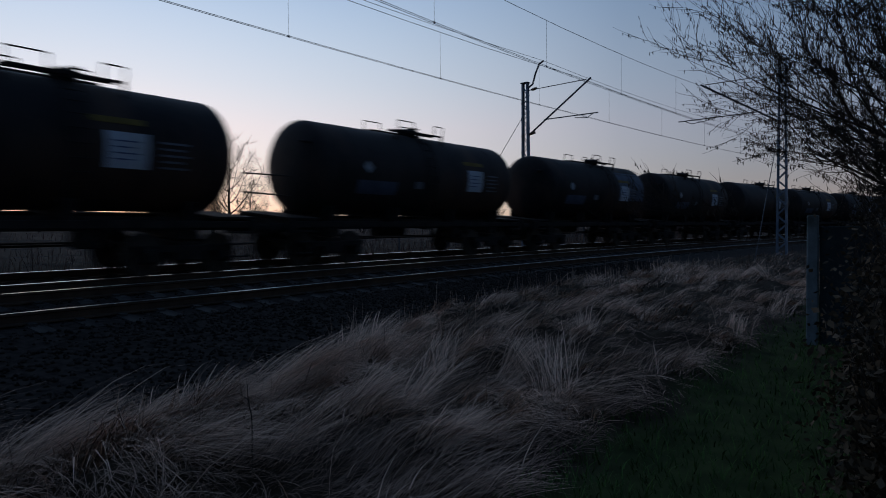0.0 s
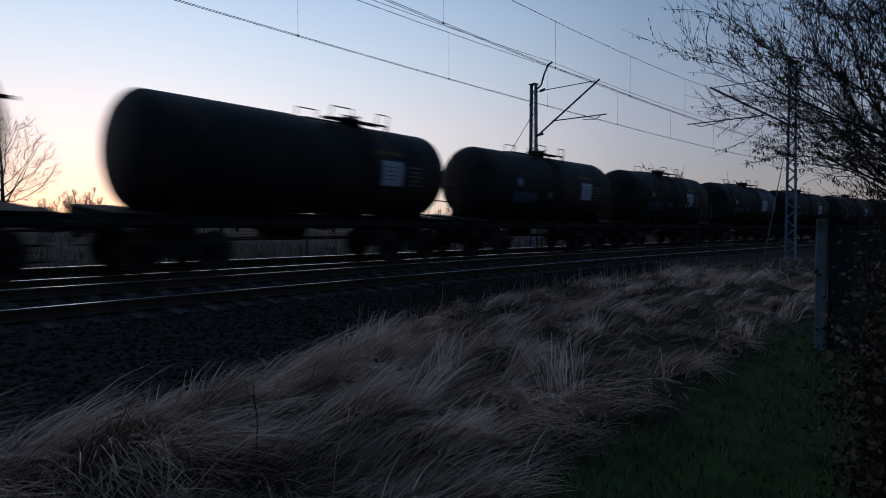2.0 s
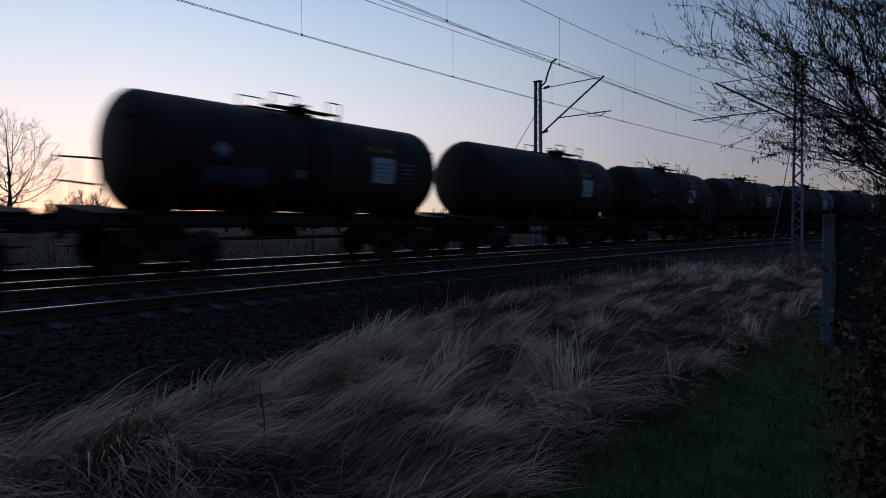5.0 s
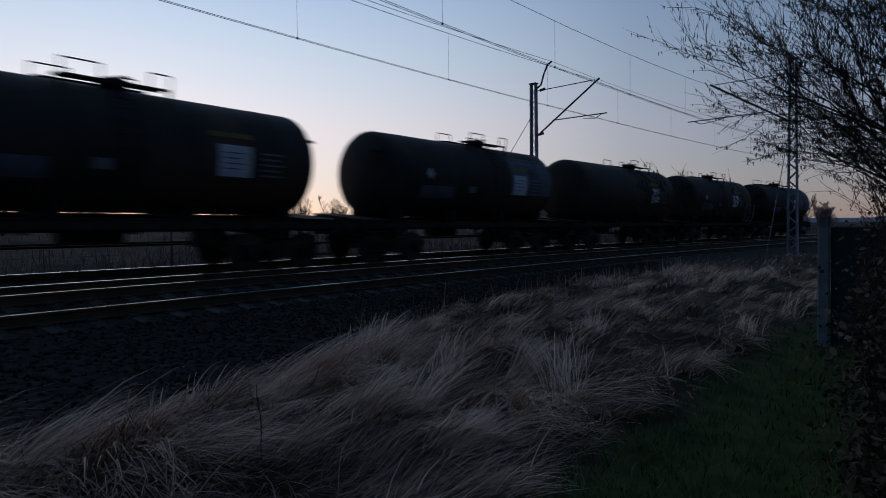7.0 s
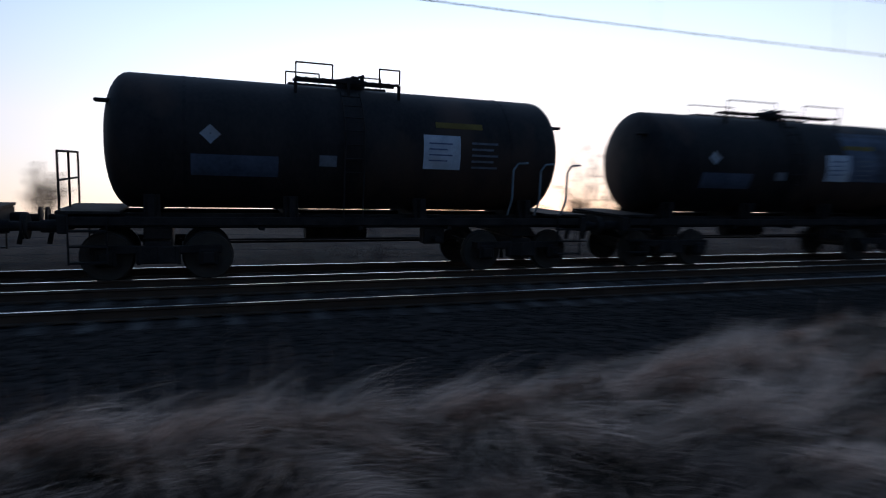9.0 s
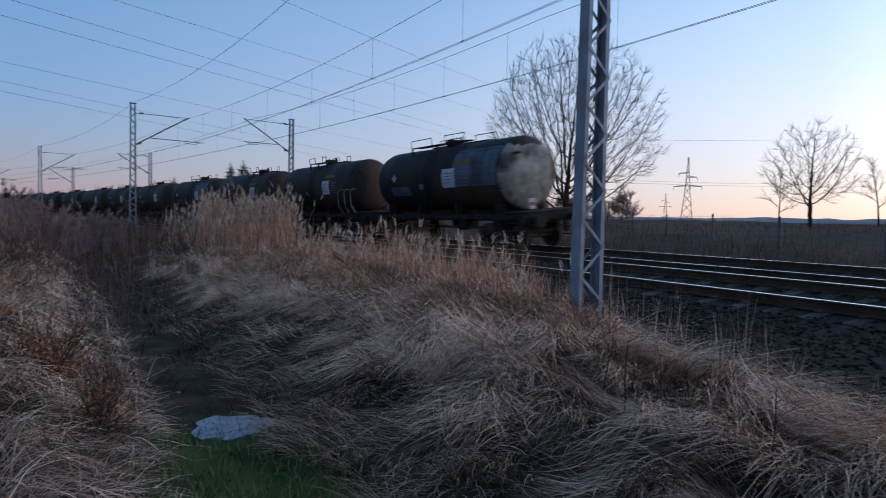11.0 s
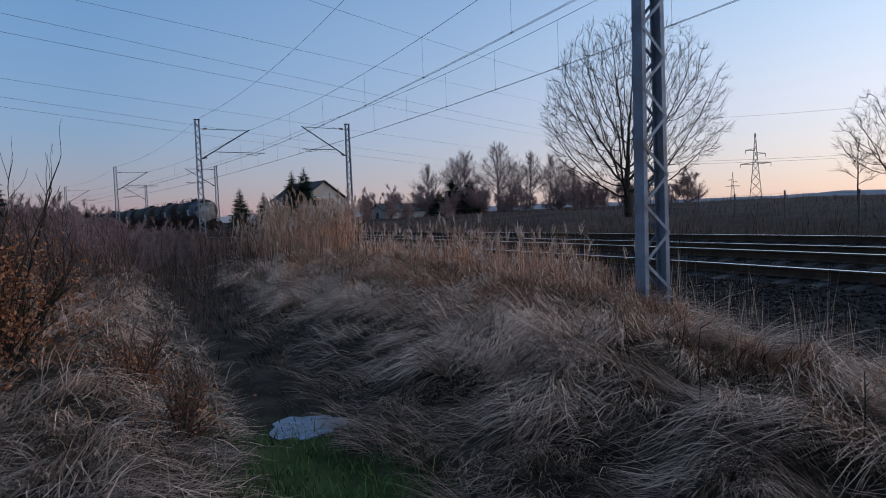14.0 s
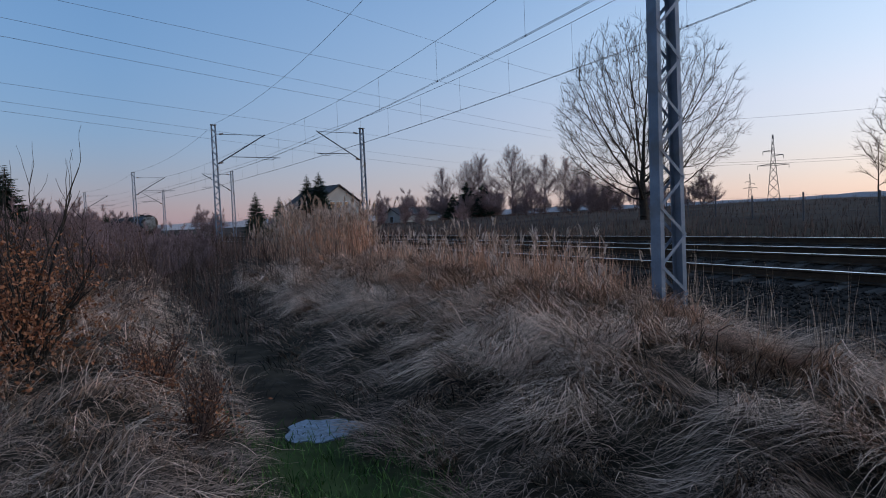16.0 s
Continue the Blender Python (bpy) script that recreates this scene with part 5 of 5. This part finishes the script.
# matted grass on the banks: a dense grey thatch, its dark end painted as shade, and brighter straw over it
def bank_grass(n, r0, r1, size, l0, l1, w0, w1, mat, name, label, tip0, tip1, root0, root1, mat_depth=0.0):
    x, y, rad = scatter(n, r0, r1, -100, 122, 0.95)
    s, d = lateral(x, y)
    ed = np.interp(s, EDGE_S, EDGE_D)
    path = 0.5 + 0.5 * (s > 0) + 0.2 * bumps(x, y, 1.3)
    keep = (d < ed - 0.05 + 0.25 * bumps(x, y, 0.9)) & ((np.abs(d + 8.6 - 0.1 * (s > 0)) > path) | ((s < -6.6 + 0.4 * bumps(y, x, 1.0)) & ((mat == DITCH_SHADE) | (np.abs(d + 8.35) > 0.55 + 0.25 * bumps(x, y, 1.1))))) & (d > -22) & (gr.random(n) < (np.clip(0.8 + 0.35 * bumps(x + 3.1, y - 7.7, size), 0.3, 1) if mat == THATCH else clumped(x, y, size, 0.95)))
    keep &= gr.random(n) > 0.7 * hollow(x, y)
    if mat == STRAW:
        keep &= gr.random(n) < np.clip(0.5 + 0.7 * bumps(x, y, 1.6), 0.08, 1) * np.clip((rad - 2.2) / 2.5, 0.25, 1) * np.where(s > 4, 0.6, 1.0)
        keep &= (d > -7.2 + 0.6 * bumps(x, y, 1.7)) | (d < -8.9) | (s > 2)
    if mat == DITCH_SHADE:
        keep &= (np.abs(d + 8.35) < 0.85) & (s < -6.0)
    x, y, rad, s, d = x[keep], y[keep], rad[keep], s[keep], d[keep]
    m = len(x)
    slope_x = (ground_z(x + 0.3, y) - ground_z(x - 0.3, y)) / 0.6
    slope_y = (ground_z(x, y + 0.3) - ground_z(x, y - 0.3)) / 0.6
    way = np.arctan2(-slope_y * 1.3 - 0.55 * np.sign(d + 8.6) + 0.42 * bumps(x, y, 1.9), -slope_x * 1.3 + 0.22 + 0.7 * bumps(y, x, 2.3)) + gr.normal(0, 1, m) * np.where(d < -8.9, 0.95, 0.42) + 0.7 * bumps(x + 11, y, 1.0)
    tuft = np.clip(0.5 + 0.65 * bumps(x, y, 1.3), 0, 1)
    blades(name, x, y, gr.uniform(l0, l1, m) * (0.7 + 0.5 * tuft) * np.where(d < -8.9, 0.7, 1.0) * np.where(s > 4, 0.75, 1.0), (w0 + w1 * rad) * gr.uniform(0.6, 1.4, m), way,
           gr.uniform(root0, root1, m) * (1.1 - 0.6 * tuft), gr.uniform(tip0, tip1, m), mat, label, "dry grass", 0.9, gr.uniform(0, mat_depth, m), 4)


bank_grass(250000, 1.6, 34, 1.1, 0.2, 0.55, 0.0032, 0.0008, THATCH, "grass_thatch", "grey-brown dead grass matted over the banks, shady pockets painted in", 1.4, 1.9, 0.7, 1.45, 0.06)
bank_grass(180000, 1.6, 34, 0.8, 0.26, 0.68, 0.003, 0.0009, STRAW, "straw_grass", "long pale straw blades hanging over the banks", 1.4, 1.85, 0.75, 1.4, 0.10)
# these dark blades carry the ditch's shade in their colour
bank_grass(60000, 4.5, 26, 1.1, 0.12, 0.34, 0.004, 0.0008, DITCH_SHADE, "ditch_grass", "grass lying in the ditch, the hollow's shade painted into its dark colour", 1.3, 1.9, 0.3, 1.2)
bank_grass(6000, 1.6, 20, 0.6, 0.35, 0.7, 0.0038, 0.0008, STRAW, "straw_tufts", "upright pale straw tufts on the banks", 0.6, 1.5, 0.0, 0.5)


# tussocks: bunches of long straw that fall over one way
def tussocks(count, s_rng, d_rng, each, l0, l1, seed, mat, name, label):
    r = np.random.default_rng(seed)
    s, d = r.uniform(*s_rng, count), r.uniform(*d_rng, count)
    d = np.minimum(d, np.interp(s, EDGE_S, EDGE_D) - 0.25)
    hold = np.abs(d + 8.6) > 1.25
    hold &= np.hypot(s * np.cos(s * K1) + 3.2, d + 6.8) > 0.55
    near_by = np.hypot(s, d + 9.55)
    hold &= near_by > 4.2
    s, d = s[hold], d[hold]
    c = np.array([track(a, b)[0][:] for a, b in zip(s, d)])
    m = len(c) * each
    rep = lambda a: np.repeat(a, each)
    size = r.uniform(0.6, 1.3, len(c))
    x, y = rep(c[:, 0]) + r.normal(0, 0.085, m) * rep(size), rep(c[:, 1]) + r.normal(0, 0.085, m) * rep(size)
    sx = (ground_z(c[:, 0] + 0.4, c[:, 1]) - ground_z(c[:, 0] - 0.4, c[:, 1])) / 0.8
    sy = (ground_z(c[:, 0], c[:, 1] + 0.4) - ground_z(c[:, 0], c[:, 1] - 0.4)) / 0.8
    fall = np.arctan2(-sy * 1.3 - 0.35 * np.sign(d + 8.6), -sx * 1.3 + 0.25) + r.normal(0, 0.7, len(c))
    rad = np.hypot(x, y)
    blades(name, x, y, r.uniform(l0, l1, m) * rep(size), (0.0035 + 0.0008 * rad) * r.uniform(0.6, 1.4, m), rep(fall) + r.normal(0, 0.26, m),
           r.uniform(0.45, 1.05, m), r.uniform(1.55, 1.95, m), mat, label, "dry grass", 0.85, 0.0, 5)


tussocks(480, (-22, 6), (-7.0, -2.2), 110, 0.55, 1.1, 61, STRAW, "straw_tussocks", "drooping tussocks of pale straw over the bank")
tussocks(150, (6, 22), (-8, -2.5), 60, 0.35, 0.7, 62, STRAW, "straw_tussocks", "drooping tussocks of pale straw over the bank")
tussocks(260, (-16, -2), (-13.5, -9.8), 60, 0.3, 0.6, 63, STRAW, "straw_tussocks", "drooping tussocks of pale straw over the bank")

tussocks(20, (-6.6, -4.6), (-6.6, -5.7), 130, 0.6, 1.0, 64, STRAW, "straw_tussocks", "pale swirl of long straw on the bank")

# short green grass on the path
x, y, rad = scatter(75000, 1.5, 18, -100, 115, 0.9)
s, d = lateral(x, y)
keep = (np.abs(d + 8.6 - 0.1 * (s > 0)) < 0.68 + 0.45 * (s > 0) + 0.25 * bumps(x, y, 1.3)) & (s > -6.4)
keep &= ~(((x + 5.75) ** 2 / 0.16 + (y - 1.08) ** 2 / 0.06 < 0.6 + 0.4 * bumps(x, y, 0.3)) & (gr.random(len(x)) < 0.75))
x, y, rad = x[keep], y[keep], rad[keep]
n = len(x)
blades("path_grass", x, y, gr.uniform(0.05, 0.15, n), (0.005 + 0.001 * rad) * gr.uniform(0.7, 1.3, n), gr.uniform(0, 6.28, n), gr.uniform(0, 0.5, n), gr.uniform(0.6, 1.7, n),
       GREEN, "short green grass on the ditch path", "grass", 0.8, 0, 3)


def stalks(name, n, s_rng, d_fun, h0, h1, mat, label, w=0.006, heads=None, seed=1, bend=0.5, wild=0.08):
    r = np.random.default_rng(seed)
    s = r.uniform(*s_rng, n)
    dd = d_fun(s, r)
    keep = r.random(n) < np.clip(0.5 + 0.75 * bumps(s * 1.0, dd, 1.7), 0.04, 1)
    s, dd = s[keep], dd[keep]
    pts = np.array([track(a, b)[0][:] for a, b in zip(s, dd)])
    x, y = pts[:, 0], pts[:, 1]
    m = len(x)
    rad = np.hypot(x, y)
    tuft = np.clip(0.55 + 0.45 * bumps(x, y, 2.1), 0.25, 1)
    L = r.uniform(h0, h1, m) * tuft
    way = r.uniform(0, 6.28, m)
    l0, l1 = r.normal(0.03, wild, m), r.uniform(0.05, bend, m) + r.normal(0, wild, m)
    blades(name, x, y, L, (w + 0.00035 * rad) * r.uniform(0.7, 1.4, m), way, l0, l1, mat, label, "tall grass", 0, 0, 3)
    if heads:
        k = r.random(m) < heads
        th = (l0 + l1) / 2
        hx = x[k] + np.cos(way[k]) * np.sin(th[k]) * L[k] * 0.93
        hy = y[k] + np.sin(way[k]) * np.sin(th[k]) * L[k] * 0.93
        hz = ground_z(x[k], y[k]) + np.cos(th[k]) * L[k] * 0.93
        q = 9
        rep = lambda a: np.repeat(a, q)
        c = rep(hx).size
        blades("reed_plumes", rep(hx) + r.normal(0, 0.012, c), rep(hy) + r.normal(0, 0.012, c), r.uniform(0.10, 0.24, c), r.uniform(0.012, 0.03, c) + 0.0003 * rep(rad[k]), rep(way[k]) + r.normal(0, 0.5, c),
               r.uniform(0.0, 0.5, c), r.uniform(0.6, 1.5, c), PLUME, "feathery brown plumes on the reeds", "reed plumes", 0, 0, 2, z=rep(hz) + r.normal(0, 0.05, c))


edge = lambda s: np.interp(s, EDGE_S, EDGE_D)
stalks("reed_bed", 7000, (-32, -22), lambda s, r: r.normal(-3.4, 0.8, len(s)), 1.8, 2.9, REED, "pale orange reed bed beside the line", 0.006, 0.5, 3, 0.5, 0.13)
stalks("reed_bed", 6400, (-22, -8), lambda s, r: edge(s) - r.uniform(-0.3, 1.5, len(s)), 0.7, 1.8, REED, "tall dry reeds in front of the rails", 0.004, 0.1, 4, 0.6, 0.14)
stalks("edge_grass", 1700, (-10, 1.5), lambda s, r: edge(s) + r.uniform(-0.5, 1.1, len(s)), 0.5, 1.25, STRAW, "thin dry stalks at the ballast's edge", 0.0022, None, 5, 0.6)
stalks("edge_grass", 1700, (4, 24), lambda s, r: edge(s) + r.uniform(-1.6, 0.35, len(s)), 0.3, 0.85, STRAW, "thin dry stalks at the ballast's edge", 0.0022, None, 6, 0.9)
stalks("scrub", 30000, (-95, -19), lambda s, r: r.uniform(-15, -3.0, len(s)), 1.4, 3.2, WEED, "brown dead scrub along the ditch", 0.008, None, 7, 1.9, 0.5)
stalks("scrub", 9000, (-22, -12), lambda s, r: r.uniform(-14, -4.0, len(s)), 0.4, 0.9, WEED, "brown dead scrub along the ditch", 0.007, None, 17, 1.6, 0.4)
stalks("field_weeds", 34000, (-80, 70), lambda s, r: 8.3 + r.gamma(1.8, 2.6, len(s)), 0.6, 1.5, WEED, "brown dead weeds along the field side of the line", 0.010, None, 8, 1.4, 0.25)
stalks("field_weeds", 34000, (-120, 100), lambda s, r: r.uniform(14, 75, len(s)), 0.4, 1.3, WEED, "brown dead weeds out in the field", 0.012, None, 9, 1.4, 0.3)
stalks("bank_scrub", 6000, (22, 70), lambda s, r: r.uniform(-8.0, -2.4, len(s)), 0.2, 0.55, WEED, "brown dead scrub along the ditch", 0.007, None, 10, 0.9)

stalks("crest_straw", 5500, (-30, -5), lambda s, r: edge(s) - r.uniform(-0.1, 2.2, len(s)), 0.22, 0.6, STRAW, "short pale straw on the bank's crest", 0.005, None, 12, 1.8, 0.35)

# thin ice on the puddle
bm = bmesh.new()
ring = []
ir = random.Random(4)
for i in range(28):
    a = 2 * math.pi * i / 28
    k = 1 + ir.uniform(-0.16, 0.16)
    ring.append(bm.verts.new((-5.75 + 0.34 * k * math.cos(a), 1.08 + 0.33 * k * math.sin(a), gz(-5.75, 1.08) + 0.035)))
bm.faces.new(ring)
g = bmesh.ops.extrude_face_region(bm, geom=bm.faces[:])
bmesh.ops.translate(bm, verts=[v for v in g["geom"] if isinstance(v, bmesh.types.BMVert)], vec=(0, 0, -0.05))
bmesh.ops.recalc_face_normals(bm, faces=bm.faces)
tagged(part("puddle", bm, ICE, None), "small frozen puddle with a pale icy skin in the ditch", "puddle")


# dead weed stalks that stand alone
def dead_stalk(at, height, seed):
    rnd = random.Random(seed)
    segs = []
    p, d = Vector((0, 0, -0.05)), Vector((rnd.gauss(0, 0.08), rnd.gauss(0, 0.08), 1))
    for i in range(6):
        d = (d + Vector((rnd.gauss(0, 0.07), rnd.gauss(0, 0.07), 0))).normalized()
        q = p + d * height / 6
        segs.append((tuple(p), tuple(q), 0.0075 - 0.0008 * i, 0.0067 - 0.0008 * i))
        if i > 1 and rnd.random() < 0.8:
            w = (d + Vector((rnd.gauss(0, 0.7), rnd.gauss(0, 0.7), 0))).normalized()
            segs.append((tuple(q), tuple(q + w * height * rnd.uniform(0.05, 0.16)), 0.004, 0.002))
        p = q
    ob = segments_mesh("dead_stalk", segs, BARK, [4] * len(segs))
    ob.location = (at[0], at[1], gz(*at))
    return tagged(ob, "dark dead weed stalk standing in the matted grass", "weed stalk", "dead stalks")


for i, (at, h) in enumerate((((-3.3, 3.35), 0.62), ((-3.75, 3.55), 0.5), ((-2.35, 3.6), 0.55), ((-3.95, 3.3), 0.45), ((2.6, 3.5), 0.62), ((3.35, 4.6), 0.5), ((2.3, 4.4), 0.45), ((5.2, 5.2), 0.6),
                             ((5.6, 5.0), 0.55), ((-1.8, 4.2), 0.4), ((-1.2, 4.3), 0.45), ((4.3, 5.6), 0.5))):
    dead_stalk(at, h, 70 + i)


def leaf_cloud(name, centre, size, n, leaf, mat, seed, parent):
    """Many small bent leaves in an uneven cloud."""
    r = np.random.default_rng(seed)
    p = r.normal(0, 0.42, (n, 3)) * np.array(size)
    hold = np.clip(0.5 + 0.7 * bumps(p[:, 0] * 1.0 + seed, p[:, 1] + p[:, 2], 0.55), 0, 1)
    p = p[r.random(n) < hold]
    m = len(p)
    p += np.array(centre)
    a = r.normal(0, 1, (m, 3))
    a /= np.linalg.norm(a, axis=1)[:, None]
    b = np.cross(a, r.normal(0, 1, (m, 3)))
    b /= np.linalg.norm(b, axis=1)[:, None] + 1e-9
    L = leaf * r.uniform(0.6, 1.3, (m, 1))
    nrm = np.cross(a, b)
    v = np.stack([p - a * L * 0.5, p + b * L * 0.28 + nrm * L * 0.08, p + a * L * 0.5, p - b * L * 0.28 + nrm * L * 0.08], 1).reshape(-1, 3)
    base = (np.arange(m) * 4)[:, None]
    f = np.concatenate([base + np.array([[0, 1, 2]]), base + np.array([[0, 2, 3]])])
    o = fast_mesh(name, v, [f], mat)
    o.parent = parent
    return o


def leafy_shrub(at, height, width, seed, label, leaves=2500, mat=DRYLEAF, leaf=0.042, whips=4, tilt=0.45, stem=BARK):
    rnd = random.Random(seed)
    root = new("oak_shrub")
    tagged(root, label, "shrub", "shrubs")
    segs = []
    for i in range(9):
        a = rnd.uniform(0, 6.28)
        grow(rnd, (0, 0, -0.05), (math.cos(a) * tilt, math.sin(a) * tilt, 1), height * rnd.uniform(0.6, 0.95), 0.014, 2, segs, 0.45, 0.2, (1, 2), 0, 0.55, 5, 0.0028)
    for i in range(whips):
        a = rnd.uniform(0, 6.28)
        grow(rnd, (0, 0, 0.1), (math.cos(a) * 0.16, math.sin(a) * 0.16, 1), height * rnd.uniform(1.15, 1.6), 0.012, 1, segs, 0.35, 0.3, (0, 1), 0, 0.22, 7, 0.0028)
    segs = [q for q in segs if math.hypot(q[1][0], q[1][1]) < width * 0.8]
    o = segments_mesh("stem_work", [q[:4] for q in segs], stem, [4] * len(segs))
    o.parent = root
    leaf_cloud("foliage", (0, 0, height * 0.42), (width, width, height * 0.55), leaves, leaf, mat, seed, root)
    root.location = (at[0], at[1], gz(*at))
    return root


leafy_shrub((-6.6, -1.35), 1.35, 0.75, 5, "young oak shrub with rust-brown dead leaves", 6500, whips=5)
leafy_shrub((-8.3, -2.3), 1.5, 0.9, 6, "young oak shrub with rust-brown dead leaves", 6500, whips=5)
leafy_shrub((-5.4, -1.7), 1.1, 0.6, 7, "young oak shrub with rust-brown dead leaves", 2200, whips=2)
leafy_shrub((-11.5, -2.6), 1.4, 0.8, 8, "young oak shrub with rust-brown dead leaves", 2600, whips=3)
leafy_shrub((-5.9, -0.35), 0.6, 0.4, 9, "low bramble clump with dry brown leaves", 2000, leaf=0.035, whips=0, stem=WEED)
leafy_shrub((-4.9, 0.0), 0.5, 0.35, 10, "low bramble clump with dry brown leaves", 1200, leaf=0.03, whips=0, stem=WEED)

# the overhanging alder beside the path, with catkins and cones
rnd = random.Random(77)
alder = new("alder_tree")
tagged(alder, "overhanging bare alder with dangling catkins and dark branches", "tree", "bare trees")
segs = []
for i in range(24):
    a = -0.30 + 1.5 * (i / 23)
    way = Vector((rnd.uniform(-0.45, 0.35), math.sin(a) * 1.1, max(0.16, math.cos(a) * 0.95)))
    grow(rnd, (rnd.uniform(-0.2, 0.2), rnd.uniform(-0.1, 0.25), rnd.uniform(0.0, 1.7)), way, rnd.uniform(2.3, 3.4), 0.028, 3, segs, 0.36, 0.04, (1, 2), 0.0, 0.5, 6, 0.0032)
grow(rnd, (0, 0, -0.3), (0, 0.1, 1), 4.5, 0.09, 3, segs, 0.4, 0.1, (1, 2), 0, 0.5, 6, 0.0032)
segs = [q for q in segs if not (q[1][1] > 0.3 and q[1][2] < 1.5)]
tree_parts(alder, segs, BARK, BARK)
cat = []
for sgm in segs:
    if sgm[4] <= 1 and rnd.random() < 0.2:
        for _ in range(rnd.randint(1, 2)):
            u = rnd.random()
            p = Vector(sgm[0]).lerp(Vector(sgm[1]), u)
            q = p + Vector((rnd.gauss(0, 0.008), rnd.gauss(0, 0.008), -rnd.uniform(0.02, 0.05)))
            cat.append((tuple(p), tuple(q), 0.0048, 0.0035))
o = segments_mesh("catkin_fringe", cat, BARK, [4] * len(cat))
o.parent = alder
alder.location = (9.2, -1.35, gz(9.2, -1.35) + 0.15)

# hedge of dark leaves on the garden side of the path
HEDGE = material("dark_hedge_leaf", (0.03, 0.022, 0.014), (0.13, 0.085, 0.05), 3, 20, 0.8, bump=0, island=0.9)
for i, (at, h, w) in enumerate((((9.6, -0.42), 2.9, 0.68), ((7.8, -0.26), 2.4, 0.62), ((13.5, 0.15), 2.7, 0.8), ((6.0, -0.06), 1.8, 0.55), ((4.7, -0.06), 1.5, 0.48), ((3.7, -0.1), 1.3, 0.42), ((11.6, -0.5), 3.1, 0.85), ((8.4, -0.6), 2.6, 0.8))):
    leafy_shrub(at, h, w, 120 + i, "dense dark hedge shrub with brown leaves along the path", 12000, HEDGE, 0.05, 0, 0.12)

POSTD = material("dark_teal_sheet", (0.02, 0.03, 0.035), (0.05, 0.065, 0.07), 4, 40, 0.7, 0.1, 0.1)
# fence post and sheet panel at the path's end
post = new("garden_fence")
tagged(post, "weathered grey-green post with a dark sheet panel", "fence")
part("fence_post", box((0.13, 0.15, 2.15), (0, 0, 0.95), bevel=0.015), POSTM, post)
part("fence_panel", box((0.05, 0.75, 1.75), (0.05, -0.46, 0.98), bevel=0.01), POSTD, post)
part("fence_post", box((0.13, 0.13, 2.05), (0.02, -0.92, 0.92), bevel=0.015), POSTM, post)
post.location = (10.8, 1.1, gz(10.8, 1.1) - 0.1)


# ---------------- what moves ----------------
def motions():
    for i, wagon in enumerate(WAGONS):
        walk(wagon, [(0.5 * k, wagon_place(i, 0.5 * k)) for k in range(33)])
    # the wheels turn under every bogie; alike wheels share one set of keys
    turn = math.degrees(SPEED / FPS / 0.46)
    keyed = {}
    for wagon in WAGONS:
        for bogie in [o for o in wagon.children if o.name.startswith("bogie")]:
            for wheels in bogie.children:
                x = round(wheels.location.x, 2)
                if x not in keyed:
                    walk(wheels, [(k / FPS, pose(x, 0, 0.46, 0, -turn * k, 0)) for k in range(481)])
                    keyed[x] = wheels.animation_data
                else:
                    wheels.rotation_mode = "QUATERNION"
                    data = wheels.animation_data_create()
                    data.action = keyed[x].action
                    data.action_slot = keyed[x].action_slot


motions()
